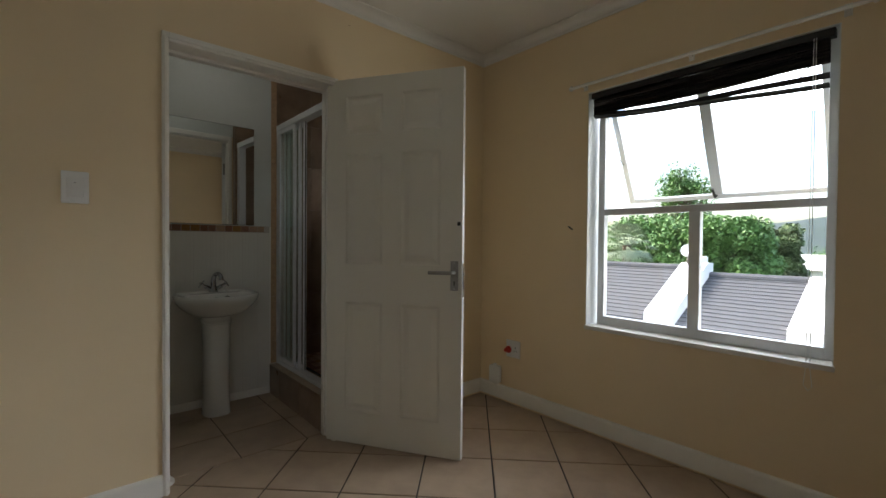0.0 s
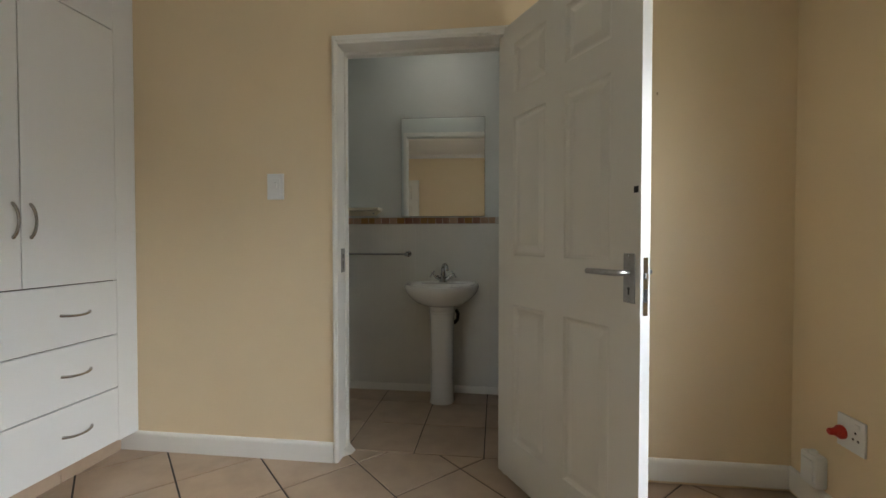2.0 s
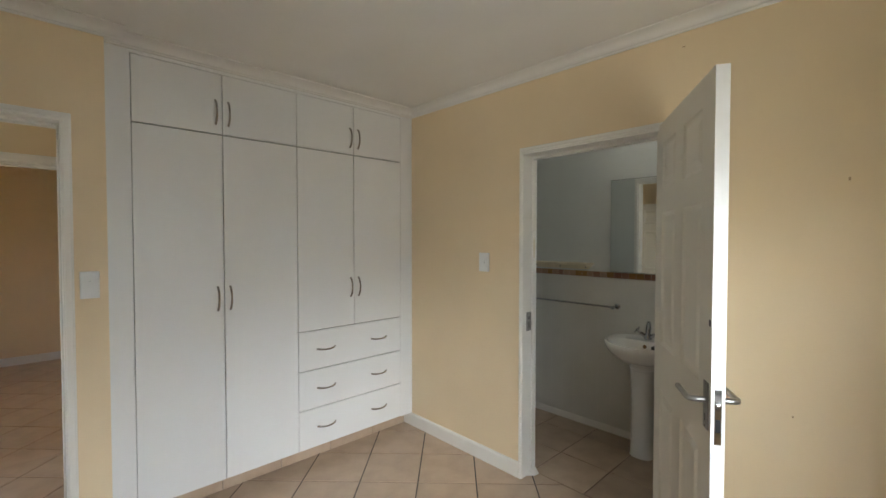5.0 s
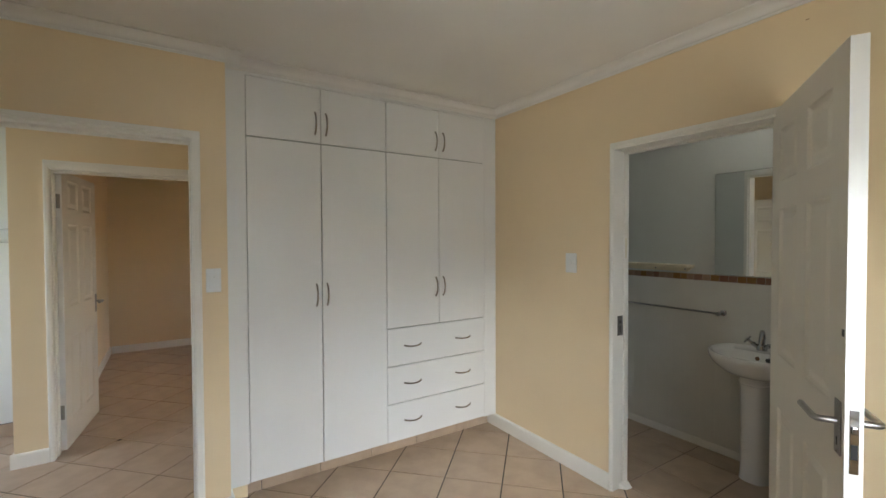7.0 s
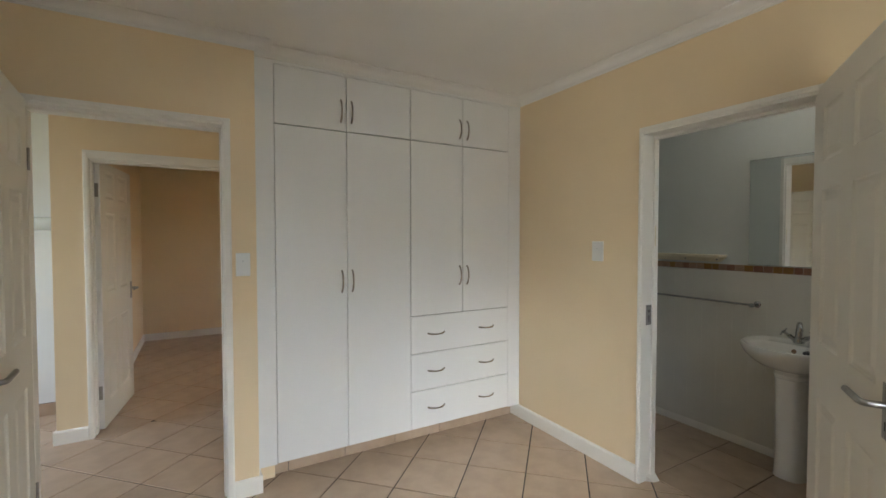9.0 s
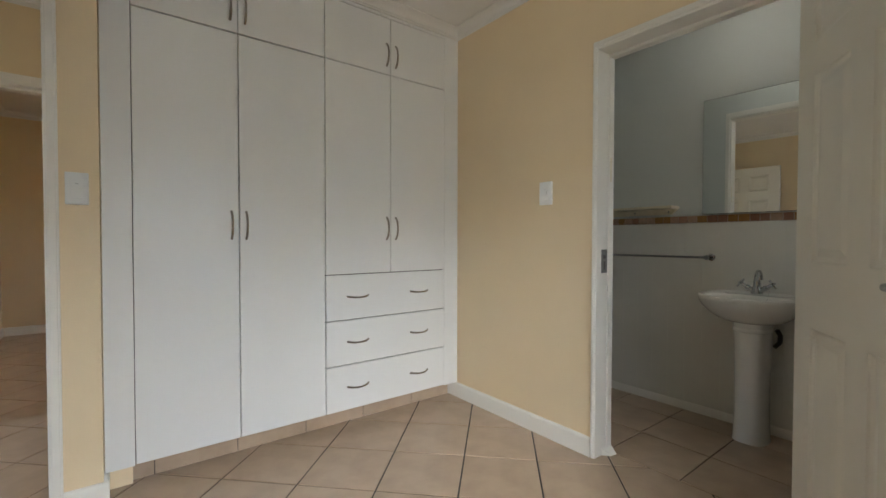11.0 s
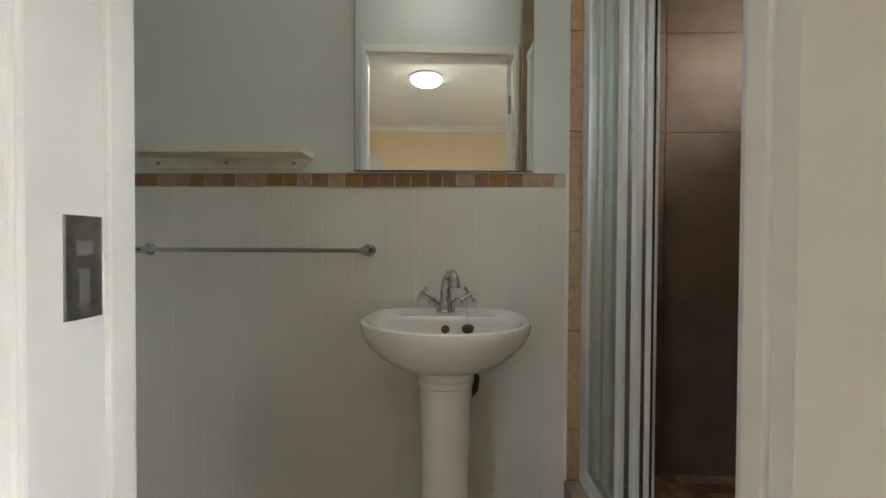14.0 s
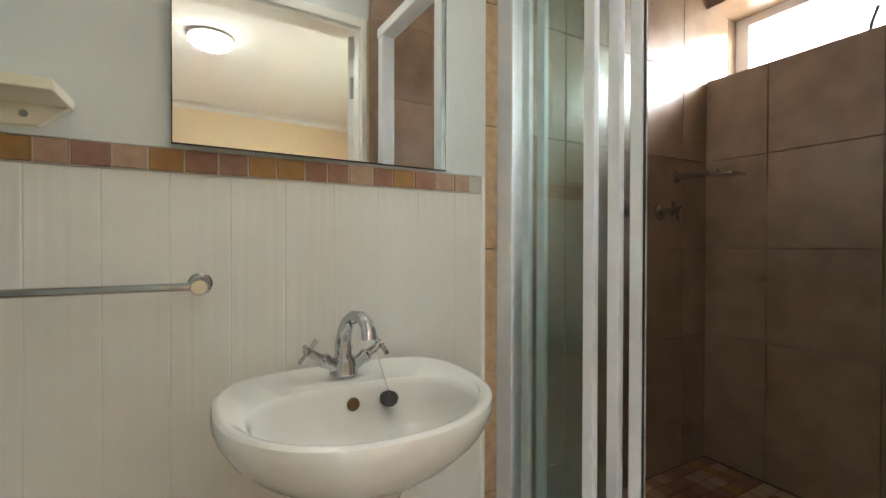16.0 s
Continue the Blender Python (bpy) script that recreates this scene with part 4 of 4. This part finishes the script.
def crown_leaves(bm, rng, c, r, n, size):
    for _ in range(n):
        v = Vector((rng.gauss(0, 1), rng.gauss(0, 1), rng.gauss(0, 1))).normalized() * (rng.random() ** 0.35)
        p = Vector(c) + Vector((v.x * r[0], v.y * r[1], v.z * r[2]))
        q = Euler((rng.uniform(-1, 1), rng.uniform(-1, 1), rng.uniform(0, 6.3))).to_matrix()
        s = size * rng.uniform(0.6, 1.3)
        vs = [bm.verts.new(p + q @ Vector(o)) for o in ((-s, 0, 0), (0, -s * 0.5, s * 0.15), (s, 0, 0), (0, s * 0.5, -s * 0.1))]
        bm.faces.new(vs)


def tree(x, y, h, r, material, seed, label, clumps=26, leaves=150):
    rg = random.Random(seed)
    t = thing("tree", label, "tree", pose(x, y, -3.2))
    tb = tube([(0, 0, 0), (0.1, 0, h * 0.2), (0.0, 0.1, h * 0.45), (0.1, 0, h * 0.8)], [0.3, 0.24, 0.18, 0.06], 9)
    cb = bmesh.new()
    for k in range(clumps):
        a, u = rg.uniform(0, 6.28), rg.uniform(0.3, 1.0)
        rr = r * (1 - 0.65 * (u - 0.3) ** 1.5) * rg.uniform(0.35, 0.95)
        c = (rr * math.cos(a), rr * math.sin(a), h * u * rg.uniform(0.85, 1.0))
        add_tube(tb, [(0, 0, c[2] * 0.55), (c[0] * 0.5, c[1] * 0.5, c[2] * 0.8), c], [0.09, 0.05, 0.02], 5)
        s = r * rg.uniform(0.22, 0.42)
        crown_leaves(cb, rg, c, (s, s, s * 0.8), leaves, 0.12)
    part("trunk", tb, BARK, t)
    part("crown", cb, material, t)
    return t


tree(27, 10.6, 5.7, 3.4, LEAF, 1, "large broad green tree behind the roofs", 80, 520)
tree(26, 7.1, 5.8, 2.3, LEAF, 2, "large broad bright green tree behind the roofs", 80, 520)
tree(32, 11.3, 9.7, 2.2, LEAF, 3, "tall slender green tree behind the roofs", 110, 110)
tree(31.4, 6.2, 5.4, 1.7, LEAF2, 5, "olive-green tree behind the roofs", 60, 420)
tree(44, 2.6, 3.6, 3.0, LEAF2, 6, "olive-green tree further down the valley", 30, 300)
tree(40, 22.5, 6.0, 5.0, LEAF, 7, "green tree far behind the roofs", 40, 300)
tree(60, 5.5, 3.4, 4.0, LEAF, 8, "green tree further down the valley", 30, 300)
palm = thing("palm_tree", "grey-green fan palm beyond the roof", "palm", pose(19.5, 9.3, -3.2))
part("trunk", tube([(0, 0, 0), (0.05, 0, 2.1), (0, 0, 4.25)], [0.26, 0.22, 0.18], 10), BARK, palm)
prg = random.Random(9)
pb = bmesh.new()
for k in range(46):
    a, e = prg.uniform(0, 6.28), prg.uniform(-0.6, 1.2)
    d = Vector((math.cos(a) * math.cos(e), math.sin(a) * math.cos(e), math.sin(e)))
    base = Vector((0, 0, 4.25))
    tip = base + d * 0.75
    add_tube(pb, [base, tip], 0.015, 4)
    side = d.cross(Vector((0, 0, 1))).normalized()
    for q in range(11):
        f = (q - 5) / 5 * 1.3
        w = (d * math.cos(f) + side * math.sin(f)).normalized()
        end = tip + w * 0.62 + Vector((0, 0, -0.22))
        s2 = d.cross(side).cross(w).normalized() * 0.035
        v = [pb.verts.new(p) for p in (tip, tip + w * 0.35 + s2, end, tip + w * 0.35 - s2)]
        pb.faces.new(v)
part("crown", pb, PALMLEAF, palm)
far = thing("far_house", "pale-roofed house down the valley", "house", pose(48, 7.0, -3.2))
part("wall", box((-3, -4, 0), (3, 4, 2.4)), PLASTER, far)
part("roof", skin(bmesh.new(), [[(-3.4, yy, 2.3), (0, yy, 3.5), (3.4, yy, 2.3)] for yy in (-4.4, 4.4)]), PLASTER, far, "pale sheet roof")
hb = bmesh.new()
nx, ny = 8, 60
hv = [[hb.verts.new((150 + i * 30, -260 + j * 9, -6 + (16 + 4 * math.sin(j * 0.23) + 2.5 * math.sin(j * 0.61 + 1)) * math.sin(min(1, i / 5) * math.pi / 2) * (0.5 + 0.5 * math.cos((j - 26) * 0.05)) + 1.2 * noise.noise((i * 0.9, j * 0.7, 0)))) for j in range(ny)] for i in range(nx)]
for i in range(nx - 1):
    for j in range(ny - 1):
        hb.faces.new((hv[i][j], hv[i + 1][j], hv[i + 1][j + 1], hv[i][j + 1]))
structure("backdrop", hb, HILL, "wooded hills across the valley", "hill", True)

# ---- bathroom boards, border and tiles ----
boards = structure("wall_boards", box((-0.62, BW + 0.0055, 0), (1.171, BW + 0.012, 1.196)), BOARDS, "white-painted tongue-and-groove boards", "wall boards")
x = 0.869 - 0.104 * 15
while x < 1.16:
    x0, x1 = max(x, -0.62), min(x + 0.104, 1.171)
    ins = 0.0025
    bm = skin(bmesh.new(), [[(x0, BW + 0.0055, z), (x0, BW + 0.001, z), (x0 + ins, BW, z), (x1 - ins, BW, z), (x1, BW + 0.001, z), (x1, BW + 0.0055, z)] for z in (0.0, 1.196)])
    part("board", bm, BOARDS, boards)
    x += 0.104
border = structure("tile_border", box((-0.62, BW - 0.003, 1.1965), (1.1715, BW + 0.012, 1.2425)), STRIPGROUT, "narrow border of brown stone mosaic tiles", "tile border")
rg = random.Random(3)
x = -0.60
tm = {}
while x < 1.12:
    w = rg.choice((0.048, 0.054, 0.058))
    w = min(w, 1.168 - x)
    if w not in tm:
        tm[w] = mesh_of("border_tile", box((0, BW - 0.007, 1.199), (w - 0.003, BW - 0.001, 1.2405), 0.0012), MOSAIC)
    o = new("tile", tm[w])
    o.parent, o.location = border, (x, 0, 0)
    x += w


def tile_wall(parent, u0, u1, v0, v1, us, vs, place, holes=()):
    """Wall tiles between joint lines us and vs, clipped to the stretch; place turns (u, v, out) into the world."""
    us = [u0] + [u for u in us if u0 + 0.01 < u < u1 - 0.01] + [u1]
    vs = [v0] + [v for v in vs if v0 + 0.01 < v < v1 - 0.01] + [v1]
    for ua, ub in zip(us, us[1:]):
        for va, vb in zip(vs, vs[1:]):
            cells = [(ua, ub, va, vb)]
            for ha, hb_, hc, hd in holes:
                nxt = []
                for a, b_, c, d in cells:
                    if b_ <= ha or a >= hb_ or d <= hc or c >= hd:
                        nxt.append((a, b_, c, d))
                        continue
                    if c < hc:
                        nxt.append((a, b_, c, hc))
                    if d > hd:
                        nxt.append((a, b_, hd, d))
                    if a < ha:
                        nxt.append((a, ha, max(c, hc), min(d, hd)))
                    if b_ > hb_:
                        nxt.append((hb_, b_, max(c, hc), min(d, hd)))
                cells = nxt
            for a, b_, c, d in cells:
                if b_ - a < 0.012 or d - c < 0.012:
                    continue
                g = 0.0008
                r0 = [place(p, q, 0) for p, q in ((a + g, c + g), (b_ - g, c + g), (b_ - g, d - g), (a + g, d - g))]
                r1 = [place(p, q, 0.0085) for p, q in ((a + g, c + g), (b_ - g, c + g), (b_ - g, d - g), (a + g, d - g))]
                g = 0.0025
                r2 = [place(p, q, 0.01) for p, q in ((a + g, c + g), (b_ - g, c + g), (b_ - g, d - g), (a + g, d - g))]
                part("tile", skin(bmesh.new(), [r0, r1, r2]), WALLTILE, parent)


shower_back = structure("wall_shower_back", box((1.173, SY + 0.0095, 0.222), (SX + 0.012, SY + 0.012, CZ)), WGROUT, "brown tiled back wall of the shower", "wall")
ZJ = [0.385 + 0.3325 * k for k in range(-1, 7)]
XJ = [1.497 + 0.296 * k for k in range(-1, 4)]
YJ = sorted(3.063 - 0.296 * k for k in range(0, 4))
tile_wall(shower_back, 1.173, 2.45, 0.222, CZ, XJ, ZJ, lambda u, v, o: (u, SY + 0.0095 - o, v))
tile_wall(wall_shower_east, 2.42, SY, 0.222, CZ, YJ, ZJ, lambda u, v, o: (SX + 0.01 - o, u, v), holes=((2.55, SY + 0.01, 1.70, 1.985),))
tile_wall(shower_nib, 1.207, SX, 0.222, CZ, XJ, ZJ, lambda u, v, o: (u, 2.405 + o, v))
tile_wall(shower_nib, DY2 + 0.007, 2.414, 0.0, CZ, [], ZJ, lambda u, v, o: (1.207 - o, u, v))
part("sill_tile", box((SX, 2.552, 1.688), (2.44, SY, 1.70), 0.001), WALLTILE, wall_shower_east)
part("soffit_tile", box((SX, 2.552, 1.985), (2.44, SY, 1.997), 0.001), WALLTILE, wall_shower_east)
part("edge_strip", box((1.160, BW - 0.004, 0.214), (1.1725, SY + 0.009, CZ), 0.001), TRIM, shower_back, "white tile edge strip")

for z0, z1 in zip([0.214] + ZJ[1:6], ZJ[1:6] + [CZ]):
    part("edge_tile", box((1.1735, BW - 0.001, z0 + 0.0015), (1.2145, SY + 0.002, z1 - 0.0015), 0.0012), TILEEDGE, shower_back, "sandy cut edge of the shower tiles")

mos = structure("shower_floor", box((1.312, 2.416, 0.2215), (SX, SY, 0.228)), GROUT, "brown stone mosaic shower floor", "shower floor")
mm = mesh_of("mosaic_tile", box((0.0015, 0.0015, 0.226), (0.0505, 0.0505, 0.232), 0.0015), MOSAIC)
for i in range(17):
    for j in range(16):
        o = new("tile", mm)
        o.parent, o.location = mos, (1.325 + i * 0.0525, 2.428 + j * 0.0525, 0)


# ---- floor tiles ----
def clip(poly, axis, v, keep_less):
    out = []
    for k in range(len(poly)):
        p, q = poly[k], poly[(k + 1) % len(poly)]
        ip, iq = (p[axis] <= v) == keep_less, (q[axis] <= v) == keep_less
        if ip:
            out.append(p)
        if ip != iq:
            f = (v - p[axis]) / (q[axis] - p[axis])
            out.append((p[0] + f * (q[0] - p[0]), p[1] + f * (q[1] - p[1])))
    return out


def slab(poly, ox=0.0, oy=0.0):
    cx, cy = sum(p[0] for p in poly) / len(poly), sum(p[1] for p in poly) / len(poly)
    poly = [(x - ox, y - oy) for x, y in poly]
    cx, cy = cx - ox, cy - oy
    inner = [(cx + (x - cx) * 0.992, cy + (y - cy) * 0.992) for x, y in poly]
    return skin(bmesh.new(), [[(x, y, -0.008) for x, y in poly], [(x, y, -0.0012) for x, y in poly], [(x, y, 0.0) for x, y in inner]])


U, V = Vector((0.254, 0.254)), Vector((0.248, -0.248))
O = Vector((-0.308, 0.973))
ROOMS = [(LX2, WX, BY, 2.353), (-0.80, LX2, 0.30, 2.23), (HX2, LX2, -2.6, 0.30), (-2.62, HX2, -2.6, -0.845), (FX, HX2, -0.65, 2.48)]
whole = None
J = 0.0115
for rx0, rx1, ry0, ry1 in ROOMS:
    for i in range(-22, 16):
        for j in range(-16, 16):
            c = O + U * (i + 0.5) + V * (j + 0.5)
            a, b2 = U * (0.5 - J), V * (0.5 - J)
            quad = [tuple(c - a - b2), tuple(c + a - b2), tuple(c + a + b2), tuple(c - a + b2)]
            inside = [rx0 <= p[0] <= rx1 and ry0 <= p[1] <= ry1 for p in quad]
            if all(inside):
                if whole is None:
                    whole = mesh_of("floor_tile", slab(quad, c.x, c.y), TILE)
                o = new("tile", whole)
                o.parent, o.location = floor, (c.x, c.y, 0)
                continue
            poly = quad
            for axis, v, less in ((0, rx0, False), (0, rx1, True), (1, ry0, False), (1, ry1, True)):
                poly = clip(poly, axis, v, less) if len(poly) > 2 else []
            if len(poly) < 3:
                continue
            area = abs(sum(poly[k][0] * poly[(k + 1) % len(poly)][1] - poly[(k + 1) % len(poly)][0] * poly[k][1] for k in range(len(poly)))) / 2
            if area > 0.0006:
                part("tile", slab(poly), TILE, floor)
for i in range(-4, 5):
    for j in range(0, 3):
        x0, y0 = 0.358 + 0.3555 * i, 2.358 + 0.3405 * j
        poly = [(x0 + 0.003, y0 + 0.003), (x0 + 0.3525, y0 + 0.003), (x0 + 0.3525, y0 + 0.3375), (x0 + 0.003, y0 + 0.3375)]
        for axis, v, less in ((0, -0.62, False), (0, 1.164, True), (1, BW, True)):
            poly = clip(poly, axis, v, less) if len(poly) > 2 else []
        if len(poly) >= 3:
            part("tile", slab(poly), TILE, floor_bath)
